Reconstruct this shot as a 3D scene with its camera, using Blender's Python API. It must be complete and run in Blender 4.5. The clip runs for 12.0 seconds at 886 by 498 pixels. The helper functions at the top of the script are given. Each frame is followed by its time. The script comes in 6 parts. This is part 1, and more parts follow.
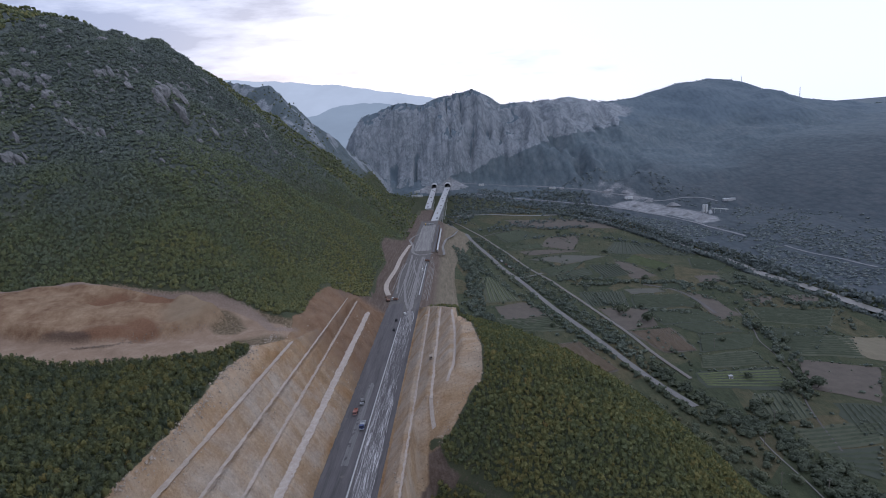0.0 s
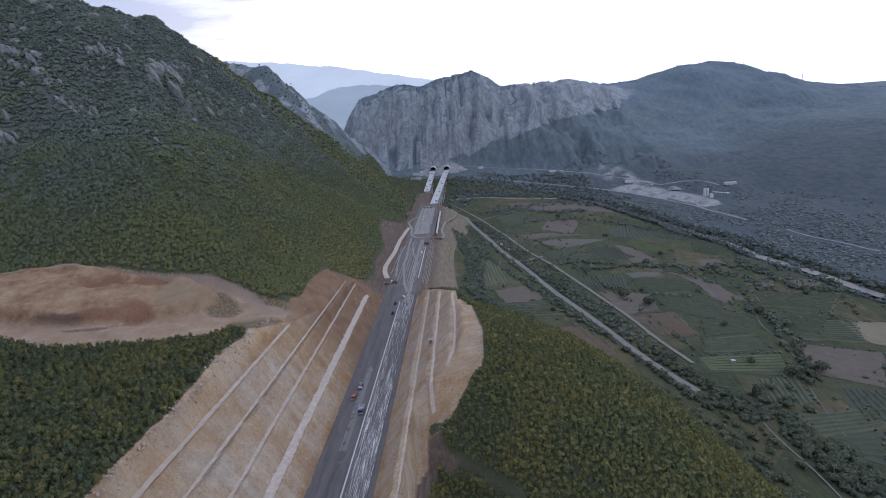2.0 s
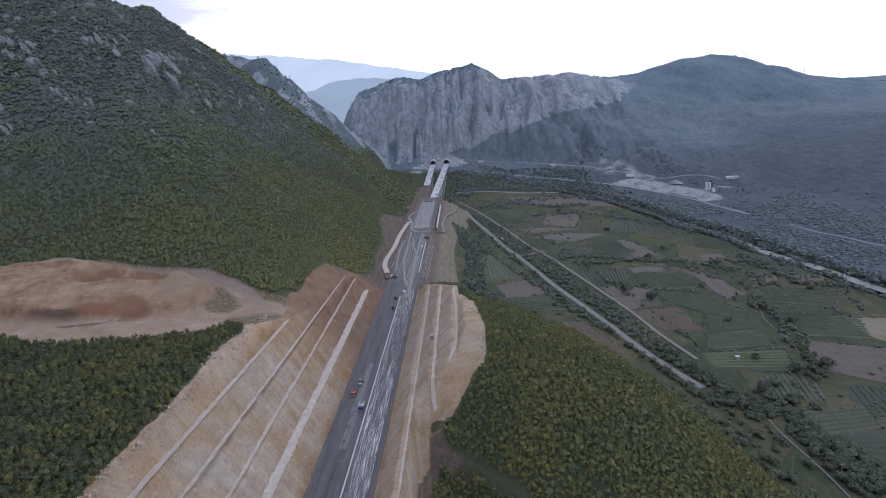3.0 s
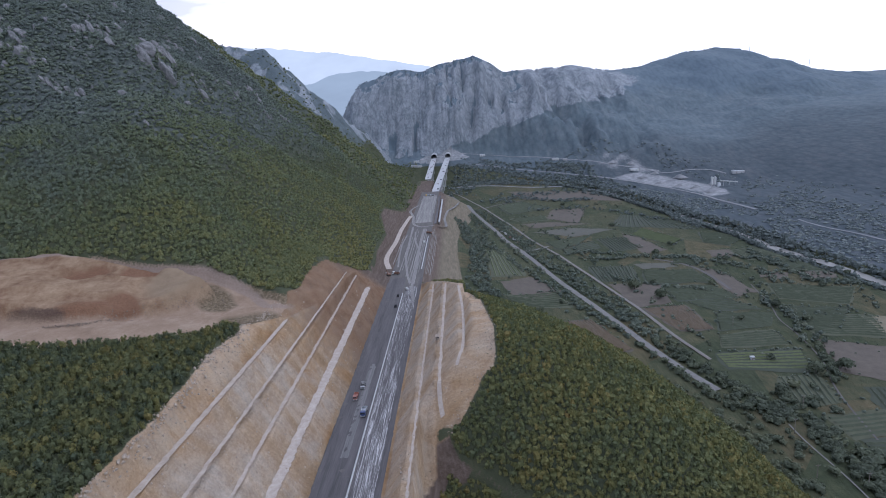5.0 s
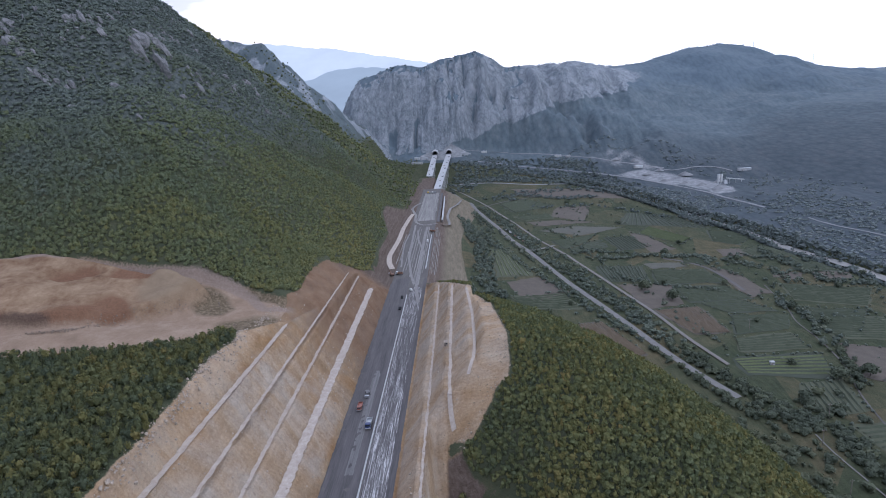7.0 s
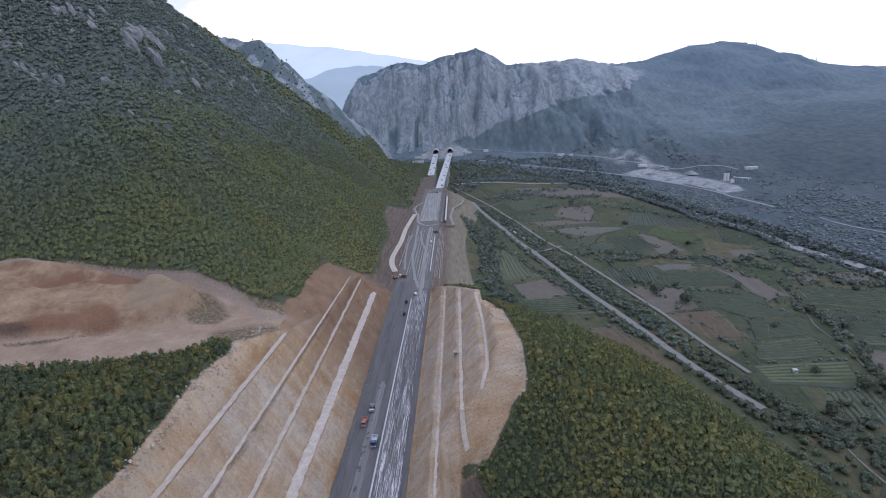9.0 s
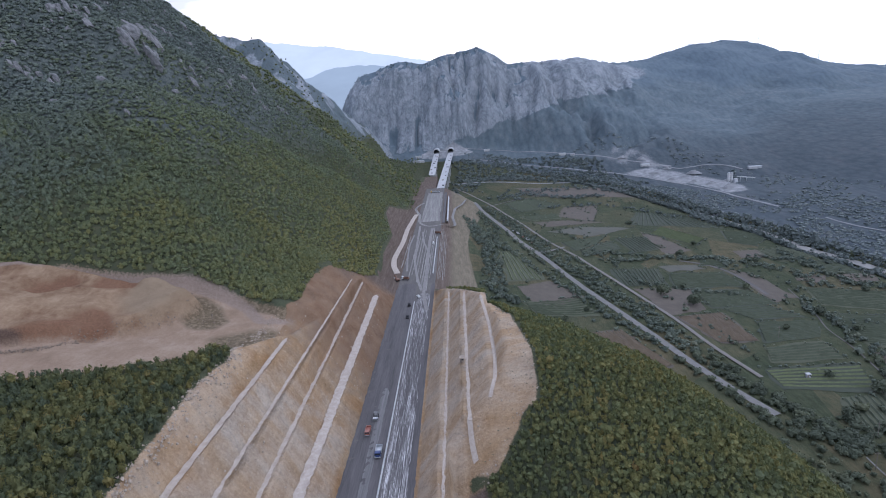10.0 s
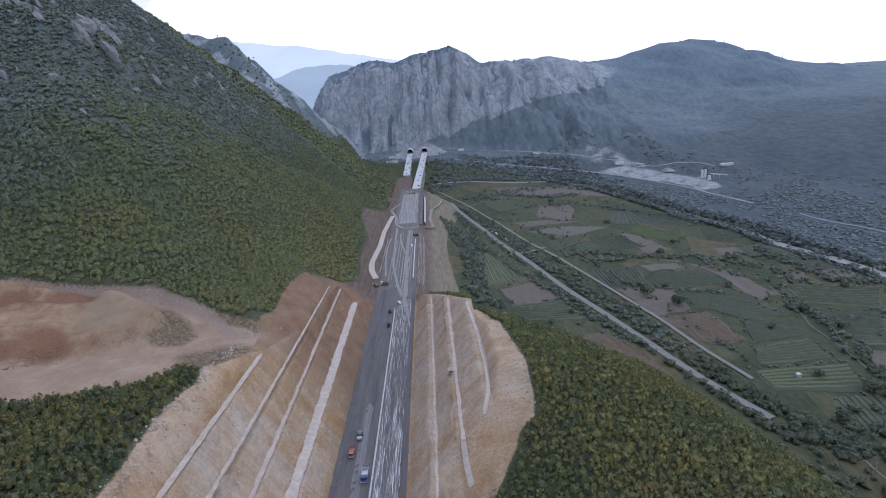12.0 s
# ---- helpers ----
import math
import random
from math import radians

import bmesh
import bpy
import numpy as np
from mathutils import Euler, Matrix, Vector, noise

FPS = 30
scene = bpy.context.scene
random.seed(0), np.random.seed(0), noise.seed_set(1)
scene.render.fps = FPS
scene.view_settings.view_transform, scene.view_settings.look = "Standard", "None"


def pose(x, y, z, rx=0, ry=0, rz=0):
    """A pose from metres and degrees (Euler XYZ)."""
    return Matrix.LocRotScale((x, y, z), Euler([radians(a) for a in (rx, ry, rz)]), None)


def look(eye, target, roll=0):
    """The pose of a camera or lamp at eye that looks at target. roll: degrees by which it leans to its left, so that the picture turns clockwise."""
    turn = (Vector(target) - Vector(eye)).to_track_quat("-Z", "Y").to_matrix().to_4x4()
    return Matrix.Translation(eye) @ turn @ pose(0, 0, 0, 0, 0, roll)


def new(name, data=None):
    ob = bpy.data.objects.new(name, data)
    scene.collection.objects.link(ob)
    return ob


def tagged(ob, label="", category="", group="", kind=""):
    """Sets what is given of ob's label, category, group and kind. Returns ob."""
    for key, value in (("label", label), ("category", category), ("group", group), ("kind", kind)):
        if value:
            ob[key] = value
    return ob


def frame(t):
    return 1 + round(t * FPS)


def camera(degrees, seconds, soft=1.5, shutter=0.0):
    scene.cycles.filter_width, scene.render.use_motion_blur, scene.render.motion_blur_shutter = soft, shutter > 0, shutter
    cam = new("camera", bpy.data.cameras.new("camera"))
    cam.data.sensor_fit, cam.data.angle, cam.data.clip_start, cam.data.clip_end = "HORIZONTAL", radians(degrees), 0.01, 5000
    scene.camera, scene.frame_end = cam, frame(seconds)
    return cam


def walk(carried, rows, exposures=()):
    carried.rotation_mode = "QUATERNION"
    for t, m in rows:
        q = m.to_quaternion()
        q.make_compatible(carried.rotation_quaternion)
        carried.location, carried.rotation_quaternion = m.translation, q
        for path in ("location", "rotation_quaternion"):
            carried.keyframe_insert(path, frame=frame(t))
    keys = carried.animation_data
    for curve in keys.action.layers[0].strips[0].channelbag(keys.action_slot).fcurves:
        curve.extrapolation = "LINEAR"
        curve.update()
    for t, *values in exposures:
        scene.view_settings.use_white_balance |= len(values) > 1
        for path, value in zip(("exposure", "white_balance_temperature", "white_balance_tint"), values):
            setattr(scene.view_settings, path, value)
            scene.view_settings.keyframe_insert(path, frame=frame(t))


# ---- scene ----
cam = camera(75.0, 12.0, soft=1.0)
PATH = [
    (0, (70.438, 13.782, 145.62), (70.352, 15.737, 145.207), -4.5),
    (0.5, (69.949, 15.227, 145.099), (69.867, 17.179, 144.671), -4.5),
    (1, (69.781, 16.828, 144.476), (69.7, 18.777, 144.033), -4.4),
    (1.5, (69.397, 18.385, 143.793), (69.316, 20.331, 143.338), -4.3),
    (2, (68.934, 20.425, 143.166), (68.85, 22.368, 142.698), -4.3),
    (2.5, (68.345, 22.991, 142.543), (68.261, 24.932, 142.066), -4.3),
    (3, (67.502, 25.991, 142.066), (67.419, 27.929, 141.578), -4.2),
    (5, (63.427, 40.531, 139.782), (63.345, 42.464, 139.275), -4.1),
    (5.5, (61.985, 44.627, 139.325), (61.903, 46.559, 138.815), -4.1),
    (6, (60.657, 48.769, 138.725), (60.578, 50.701, 138.213), -4.0),
    (6.5, (59.159, 52.658, 138.112), (59.082, 54.59, 137.598), -4.0),
    (7, (57.741, 57.081, 137.621), (57.663, 59.012, 137.104), -4.0),
    (9, (52.225, 74.663, 135.394), (52.151, 76.593, 134.874), -4.0),
    (9.5, (50.77, 78.883, 135.031), (50.697, 80.813, 134.51), -4.0),
    (10, (49.354, 83.26, 134.601), (49.281, 85.19, 134.08), -4.1),
    (10.5, (47.738, 87.45, 134.145), (47.667, 89.38, 133.625), -4.0),
    (11, (46.112, 91.486, 133.719), (46.046, 93.415, 133.198), -4.0),
    (11.5, (44.807, 95.191, 133.409), (44.755, 97.121, 132.887), -4.1),
    (12, (43.573, 98.874, 133.26), (43.594, 100.803, 132.732), -4.3),
]
EXPOSURES = [(0.0, -0.07, 5280, 14.5), (2.0, 0.16, 5260, 14.5), (5.0, 0.38, 5200, 14.5), (12.0, 0.48, 5180, 14.5)]
walk(cam, [(t, look(eye, target, roll)) for t, eye, target, roll in PATH], EXPOSURES)

# ---- world, sun, exposure ----
SUN_AZ, SUN_EL = -14.0, 9.0      # degrees from the road's direction, and above the horizon


def make_world():
    w = bpy.data.worlds.new("sky")
    scene.world = w
    w.use_nodes = True
    nt = w.node_tree
    nt.nodes.clear()
    N, L = nt.nodes.new, nt.links.new
    out, bg = N("ShaderNodeOutputWorld"), N("ShaderNodeBackground")
    sky = N("ShaderNodeTexSky")
    sky.sky_type, sky.sun_disc = "NISHITA", False
    sky.sun_elevation, sky.sun_rotation = radians(SUN_EL), radians(SUN_AZ)
    sky.air_density, sky.dust_density = 1.0, 2.0
    tc, mp = N("ShaderNodeTexCoord"), N("ShaderNodeMapping")
    mp.inputs["Scale"].default_value = (1.0, 1.0, 5.0)
    mp.inputs["Location"].default_value = (0.35, 0.1, 0.2)
    L(tc.outputs["Generated"], mp.inputs["Vector"])
    nz = N("ShaderNodeTexNoise")
    nz.inputs["Scale"].default_value, nz.inputs["Detail"].default_value, nz.inputs["Roughness"].default_value = 3.0, 9.0, 0.60
    L(mp.outputs["Vector"], nz.inputs["Vector"])
    ramp = N("ShaderNodeValToRGB")
    ramp.color_ramp.elements[0].position, ramp.color_ramp.elements[1].position = 0.42, 0.66
    ramp.color_ramp.elements[0].color = (1.0, 0.965, 0.95, 1)
    ramp.color_ramp.elements[1].color = (0.40, 0.42, 0.49, 1)
    sep, lean, add = N("ShaderNodeSeparateXYZ"), N("ShaderNodeMath"), N("ShaderNodeMath")
    L(tc.outputs["Generated"], sep.inputs["Vector"])
    lean.operation, add.operation = "MULTIPLY_ADD", "ADD"
    lean.inputs[1].default_value, lean.inputs[2].default_value = -0.52, -0.10
    L(sep.outputs["X"], lean.inputs[0])
    L(nz.outputs["Fac"], add.inputs[0])
    L(lean.outputs["Value"], add.inputs[1])
    L(add.outputs["Value"], ramp.inputs["Fac"])
    mul = N("ShaderNodeMixRGB")
    mul.blend_type = "MULTIPLY"
    mul.inputs["Fac"].default_value = 1.0
    mul.inputs["Color1"].default_value = (10.6, 10.6, 10.8, 1)
    L(ramp.outputs["Color"], mul.inputs["Color2"])
    mix = N("ShaderNodeMixRGB")
    mix.inputs["Fac"].default_value = 0.94
    L(sky.outputs["Color"], mix.inputs["Color1"])
    L(mul.outputs["Color"], mix.inputs["Color2"])
    L(mix.outputs["Color"], bg.inputs["Color"])
    bg.inputs["Strength"].default_value = 0.11
    L(bg.outputs["Background"], out.inputs["Surface"])


make_world()
sun = new("sun", bpy.data.lights.new("sun", "SUN"))
sun.data.energy, sun.data.angle, sun.data.color = 0.6, radians(14), (1.0, 0.9, 0.78)
_az, _el = radians(SUN_AZ), radians(SUN_EL)
sun.matrix_world = look((0, 0, 0), (-math.sin(_az) * math.cos(_el), -math.cos(_az) * math.cos(_el), -math.sin(_el)))


# ---- materials ----
def node_mat(name):
    m = bpy.data.materials.new(name)
    m.use_nodes = True
    nt = m.node_tree
    b = nt.nodes["Principled BSDF"]
    return m, nt, b


def noise_node(nt, scale, detail=5.0, rough=0.6, vec=None, dist=0.0):
    n = nt.nodes.new("ShaderNodeTexNoise")
    n.inputs["Scale"].default_value, n.inputs["Detail"].default_value = scale, detail
    n.inputs["Roughness"].default_value, n.inputs["Distortion"].default_value = rough, dist
    if vec is not None:
        nt.links.new(vec, n.inputs["Vector"])
    return n.outputs["Fac"]


def ramp_node(nt, fac, stops):
    r = nt.nodes.new("ShaderNodeValToRGB")
    el = r.color_ramp.elements
    while len(el) < len(stops):
        el.new(0.5)
    for e, (p, c) in zip(el, stops):
        e.position, e.color = p, (*c, 1)
    nt.links.new(fac, r.inputs["Fac"])
    return r.outputs["Color"]


def mix_node(nt, fac, a, b, mode="MIX"):
    n = nt.nodes.new("ShaderNodeMixRGB")
    n.blend_type = mode
    for key, v in (("Fac", fac), ("Color1", a), ("Color2", b)):
        if isinstance(v, (int, float)):
            n.inputs[key].default_value = v
        elif isinstance(v, tuple):
            n.inputs[key].default_value = (*v, 1)
        else:
            nt.links.new(v, n.inputs[key])
    return n.outputs["Color"]


def math_node(nt, op, a, b=0.0, clamp=False):
    n = nt.nodes.new("ShaderNodeMath")
    n.operation, n.use_clamp = op, clamp
    for i, v in enumerate((a, b)):
        if isinstance(v, (int, float)):
            n.inputs[i].default_value = v
        else:
            nt.links.new(v, n.inputs[i])
    return n.outputs["Value"]


def bump_node(nt, bsdf, height, dist, strength=1.0):
    n = nt.nodes.new("ShaderNodeBump")
    n.inputs["Distance"].default_value, n.inputs["Strength"].default_value = dist, strength
    nt.links.new(height, n.inputs["Height"])
    nt.links.new(n.outputs["Normal"], bsdf.inputs["Normal"])


def place_node(nt, scale=(1, 1, 1), turn=0.0):
    g, mp = nt.nodes.new("ShaderNodeNewGeometry"), nt.nodes.new("ShaderNodeMapping")
    mp.inputs["Scale"].default_value = scale
    mp.inputs["Rotation"].default_value = (0, 0, radians(turn))
    nt.links.new(g.outputs["Position"], mp.inputs["Vector"])
    return mp.outputs["Vector"]


def attr_node(nt, name, out="Fac"):
    a = nt.nodes.new("ShaderNodeAttribute")
    a.attribute_name = name
    return a.outputs[out]


def simple(name, c1, c2, scale=1.0, rough=0.85, bump=0.0, metal=0.0, stretch=(1, 1, 1), turn=0.0):
    """Two tones mixed by noise at two scales, with fine relief."""
    m, nt, b = node_mat(name)
    v = place_node(nt, stretch, turn)
    f = math_node(nt, "ADD", math_node(nt, "MULTIPLY", noise_node(nt, scale, 6, 0.65, v), 0.6),
                  math_node(nt, "MULTIPLY", noise_node(nt, scale * 7.3, 4, 0.7, v), 0.4))
    col = ramp_node(nt, f, [(0.34, c1), (0.66, c2)])
    nt.links.new(col, b.inputs["Base Color"])
    b.inputs["Roughness"].default_value, b.inputs["Metallic"].default_value = rough, metal
    if bump:
        bump_node(nt, b, f, bump)
    return m


def noise_colour(nt, scale, vec):
    n = nt.nodes.new("ShaderNodeTexNoise")
    n.inputs["Scale"].default_value, n.inputs["Detail"].default_value = scale, 4
    nt.links.new(vec, n.inputs["Vector"])
    return n.outputs["Color"]


def mask_soft(nt, name, wobble):
    r = nt.nodes.new("ShaderNodeMapRange")
    r.inputs["From Min"].default_value, r.inputs["From Max"].default_value = 0.25, 0.75
    nt.links.new(math_node(nt, "ADD", attr_node(nt, name), math_node(nt, "SUBTRACT", wobble, 0.5)), r.inputs["Value"])
    return r.outputs["Result"]


def ground_material():
    m, nt, b = node_mat("ground")
    v = place_node(nt)
    n_big, n_mid, n_fine = noise_node(nt, 0.012, 4, 0.6, v), noise_node(nt, 0.11, 6, 0.65, v), noise_node(nt, 0.9, 5, 0.7, v)
    forest = ramp_node(nt, n_mid, [(0.3, (0.050, 0.058, 0.034)), (0.55, (0.070, 0.076, 0.042)), (0.75, (0.098, 0.090, 0.054))])
    # Blue-grey floor of the upper slopes: haze put into the ground colour.
    hazed_floor = ramp_node(nt, noise_node(nt, 0.35, 7, 0.75, v), [(0.34, (0.040, 0.050, 0.048)), (0.47, (0.078, 0.091, 0.082)), (0.60, (0.112, 0.124, 0.112)), (0.72, (0.185, 0.184, 0.172))])
    forest = mix_node(nt, mask_soft(nt, "upper", n_mid), forest, hazed_floor)
    grass = ramp_node(nt, n_mid, [(0.3, (0.036, 0.045, 0.029)), (0.5, (0.055, 0.060, 0.040)), (0.78, (0.082, 0.079, 0.054))])
    vor = nt.nodes.new("ShaderNodeTexVoronoi")
    vor.inputs["Scale"].default_value, vor.inputs["Randomness"].default_value = 0.026, 0.75
    nt.links.new(place_node(nt, (1.0, 0.55, 0.0), 24.0), vor.inputs["Vector"])
    sepc = nt.nodes.new("ShaderNodeSeparateColor")
    nt.links.new(vor.outputs["Color"], sepc.inputs["Color"])
    parcel = ramp_node(nt, sepc.outputs["Red"], [(0.0, (0.66, 0.80, 0.70)), (0.5, (0.90, 0.98, 0.86)), (0.78, (1.12, 1.08, 0.98)), (1.0, (1.45, 1.22, 1.1))])
    grass = mix_node(nt, 0.8, grass, parcel, "MULTIPLY")
    grass = mix_node(nt, 1.0, grass, (1.18, 1.12, 1.02), "MULTIPLY")
    rowsn = noise_node(nt, 1.0, 4, 0.65, place_node(nt, (0.6, 0.06, 0.3), 20.0))
    grass = mix_node(nt, 1.0, grass, ramp_node(nt, rowsn, [(0.35, (0.82, 0.84, 0.82)), (0.65, (1.16, 1.15, 1.14))]), "MULTIPLY")
    streak = noise_node(nt, 0.40, 8, 0.72, place_node(nt, (0.16, 0.50, 0.16)), 0.3)
    tan = ramp_node(nt, streak, [(0.28, (0.16, 0.105, 0.066)), (0.45, (0.25, 0.178, 0.118)), (0.58, (0.315, 0.245, 0.180)), (0.78, (0.42, 0.355, 0.29))])
    tan2 = ramp_node(nt, noise_node(nt, 0.075, 6, 0.62, place_node(nt, (0.7, 0.42, 0.7)), 0.6), [(0.34, (0.245, 0.168, 0.108)), (0.43, (0.30, 0.215, 0.140)), (0.50, (0.345, 0.272, 0.196)), (0.57, (0.29, 0.248, 0.212)), (0.68, (0.43, 0.372, 0.305))])
    tan = mix_node(nt, 0.65, tan, tan2)
    tan = mix_node(nt, math_node(nt, "MULTIPLY", mask_soft(nt, "greyish", n_mid), 0.75), tan, ramp_node(nt, streak, [(0.3, (0.30, 0.265, 0.240)), (0.7, (0.44, 0.400, 0.370))]))
    clods = noise_node(nt, 0.22, 9, 0.78, place_node(nt, (1.2, 0.5, 1.2)), 0.25)
    tan = mix_node(nt, 1.0, tan, ramp_node(nt, clods, [(0.34, (0.80, 0.77, 0.72)), (0.46, (0.95, 0.93, 0.90)), (0.54, (1.01, 1.0, 0.98)), (0.68, (1.12, 1.12, 1.12))]), "MULTIPLY")
    tan = mix_node(nt, math_node(nt, "MULTIPLY", mask_soft(nt, "chalk", n_mid), 0.7), tan, ramp_node(nt, streak, [(0.3, (0.32, 0.252, 0.195)), (0.7, (0.49, 0.418, 0.345))]))
    chips = ramp_node(nt, noise_node(nt, 1.1, 6, 0.85, place_node(nt, (0.8, 0.8, 0.8)), 0.4), [(0.30, (0.55, 0.53, 0.50)), (0.41, (0.90, 0.89, 0.88)), (0.56, (1.02, 1.02, 1.01)), (0.65, (1.22, 1.21, 1.20)), (0.74, (1.8, 1.76, 1.70))])
    tan = mix_node(nt, 1.0, tan, chips, "MULTIPLY")
    tan = mix_node(nt, 1.0, tan, (0.945, 0.87, 0.735), "MULTIPLY")
    seams = noise_node(nt, 0.062, 5, 0.58, place_node(nt, (0.55, 1.0, 0.55)), 0.8)
    tan = mix_node(nt, 1.0, tan, ramp_node(nt, seams, [(0.36, (0.90, 0.83, 0.73)), (0.45, (0.98, 0.95, 0.91)), (0.52, (1.03, 1.04, 1.06)), (0.60, (0.98, 1.04, 1.13)), (0.68, (1.10, 1.13, 1.18))]), "MULTIPLY")
    brown_end = nt.nodes.new("ShaderNodeMapRange")
    brown_end.inputs["From Min"].default_value, brown_end.inputs["From Max"].default_value = 0.2, 0.8
    nt.links.new(math_node(nt, "ADD", attr_node(nt, "clayey"), math_node(nt, "SUBTRACT", n_mid, 0.5)), brown_end.inputs["Value"])
    dull = ramp_node(nt, noise_node(nt, 0.5, 5, 0.7, place_node(nt, (1.0, 0.10, 1.0))), [(0.3, (0.082, 0.060, 0.048)), (0.5, (0.115, 0.088, 0.070)), (0.72, (0.165, 0.132, 0.108))])
    tan = mix_node(nt, brown_end.outputs["Result"], tan, mix_node(nt, 0.8, tan, ramp_node(nt, n_mid, [(0.3, (0.115, 0.068, 0.042)), (0.7, (0.21, 0.138, 0.090))])))
    verge = ramp_node(nt, noise_node(nt, 0.35, 5, 0.7, place_node(nt, (1.0, 0.16, 1.0))), [(0.3, (0.120, 0.102, 0.070)), (0.5, (0.160, 0.136, 0.096)), (0.72, (0.212, 0.180, 0.132))])
    dull = mix_node(nt, attr_node(nt, "verge"), dull, verge)
    tan = mix_node(nt, attr_node(nt, "dull"), tan, dull)
    soil_n = noise_node(nt, 0.10, 9, 0.75, place_node(nt, (1.0, 0.55, 1.0)), 0.1)
    clay = ramp_node(nt, soil_n, [(0.32, (0.125, 0.078, 0.052)), (0.44, (0.19, 0.130, 0.088)), (0.54, (0.25, 0.186, 0.132)), (0.68, (0.33, 0.262, 0.196))])
    clay = mix_node(nt, attr_node(nt, "dome"), clay, ramp_node(nt, n_mid, [(0.3, (0.20, 0.155, 0.112)), (0.7, (0.27, 0.22, 0.165))]))
    # Red-brown earth; over the hollow this tone is its shade put into colour.
    clay = mix_node(nt, math_node(nt, "MULTIPLY", mask_soft(nt, "redsoil_shade", soil_n), 0.8), clay, ramp_node(nt, n_fine, [(0.3, (0.115, 0.062, 0.040)), (0.7, (0.19, 0.108, 0.072))]))
    dark_soil = ramp_node(nt, n_fine, [(0.3, (0.052, 0.038, 0.034)), (0.7, (0.110, 0.082, 0.070))])
    clay = mix_node(nt, math_node(nt, "MULTIPLY", mask_soft(nt, "darksoil", noise_node(nt, 0.5, 6, 0.75, v)), 0.85), clay, dark_soil)
    bulge = nt.nodes.new("ShaderNodeTexVoronoi")
    bulge.feature, bulge.inputs["Scale"].default_value = "SMOOTH_F1", 1.0
    bulge.inputs["Smoothness"].default_value = 0.25
    warp = mix_node(nt, 0.9, place_node(nt, (0.060, 0.060, 0.038)), noise_colour(nt, 0.05, v), "ADD")
    nt.links.new(warp, bulge.inputs["Vector"])
    small = nt.nodes.new("ShaderNodeTexVoronoi")
    small.inputs["Scale"].default_value = 2.6
    nt.links.new(warp, small.inputs["Vector"])
    cell = math_node(nt, "ADD", math_node(nt, "MULTIPLY", bulge.outputs["Distance"], 0.62), math_node(nt, "MULTIPLY", small.outputs["Distance"], 0.38))
    grit = noise_node(nt, 0.16, 8, 0.72, place_node(nt, (1, 1, 0.6)))
    rockn = math_node(nt, "ADD", math_node(nt, "MULTIPLY", math_node(nt, "SUBTRACT", 0.95, cell), 0.45), math_node(nt, "MULTIPLY", grit, 0.62))
    # Cracks, and the dips between bulges, carry relief shade in the rock colour.
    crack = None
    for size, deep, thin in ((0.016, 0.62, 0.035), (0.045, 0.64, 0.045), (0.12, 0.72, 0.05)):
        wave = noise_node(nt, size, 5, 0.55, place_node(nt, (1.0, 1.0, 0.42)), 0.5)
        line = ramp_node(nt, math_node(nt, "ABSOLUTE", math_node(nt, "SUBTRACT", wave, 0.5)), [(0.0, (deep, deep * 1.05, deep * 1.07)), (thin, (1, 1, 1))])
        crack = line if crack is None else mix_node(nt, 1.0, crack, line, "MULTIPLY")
    # Rock tones lifted and blued: haze over the massif put into its colour.
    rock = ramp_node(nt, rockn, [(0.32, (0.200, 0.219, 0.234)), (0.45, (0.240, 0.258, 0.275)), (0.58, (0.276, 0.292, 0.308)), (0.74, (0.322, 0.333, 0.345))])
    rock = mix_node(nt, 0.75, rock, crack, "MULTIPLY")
    wob = math_node(nt, "MULTIPLY", math_node(nt, "SUBTRACT", n_fine, 0.5), 0.7)

    def mask(name, lo=0.4, hi=0.6):
        a = math_node(nt, "ADD", attr_node(nt, name), wob)
        r = nt.nodes.new("ShaderNodeMapRange")
        r.inputs["From Min"].default_value, r.inputs["From Max"].default_value = lo, hi
        nt.links.new(a, r.inputs["Value"])
        return r.outputs["Result"]

    # Far scrub stops are paled and blued: distance haze put into base colour.
    scrubn = noise_node(nt, 0.016, 9, 0.66, place_node(nt, (0.75, 0.45, 0.9)), 0.8)
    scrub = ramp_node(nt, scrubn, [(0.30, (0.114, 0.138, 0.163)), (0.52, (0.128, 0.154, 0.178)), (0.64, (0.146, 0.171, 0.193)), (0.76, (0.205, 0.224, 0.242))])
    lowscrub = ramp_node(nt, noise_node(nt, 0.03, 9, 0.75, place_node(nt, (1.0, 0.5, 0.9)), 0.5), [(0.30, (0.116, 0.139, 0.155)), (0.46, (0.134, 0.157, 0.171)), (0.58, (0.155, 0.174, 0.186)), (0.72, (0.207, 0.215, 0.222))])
    # Bank and right-hand hill darkened in colour to offset their stronger skylight.
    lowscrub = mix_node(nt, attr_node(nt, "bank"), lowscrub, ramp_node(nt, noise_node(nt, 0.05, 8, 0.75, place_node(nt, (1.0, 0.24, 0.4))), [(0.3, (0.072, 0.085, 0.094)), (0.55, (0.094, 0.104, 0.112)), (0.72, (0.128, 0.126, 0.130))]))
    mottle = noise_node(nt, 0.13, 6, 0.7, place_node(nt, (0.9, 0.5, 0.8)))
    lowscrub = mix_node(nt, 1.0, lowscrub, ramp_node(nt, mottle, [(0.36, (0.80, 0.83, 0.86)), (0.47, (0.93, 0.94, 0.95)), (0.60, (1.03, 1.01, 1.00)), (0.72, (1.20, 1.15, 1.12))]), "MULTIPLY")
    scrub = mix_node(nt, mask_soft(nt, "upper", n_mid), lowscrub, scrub)
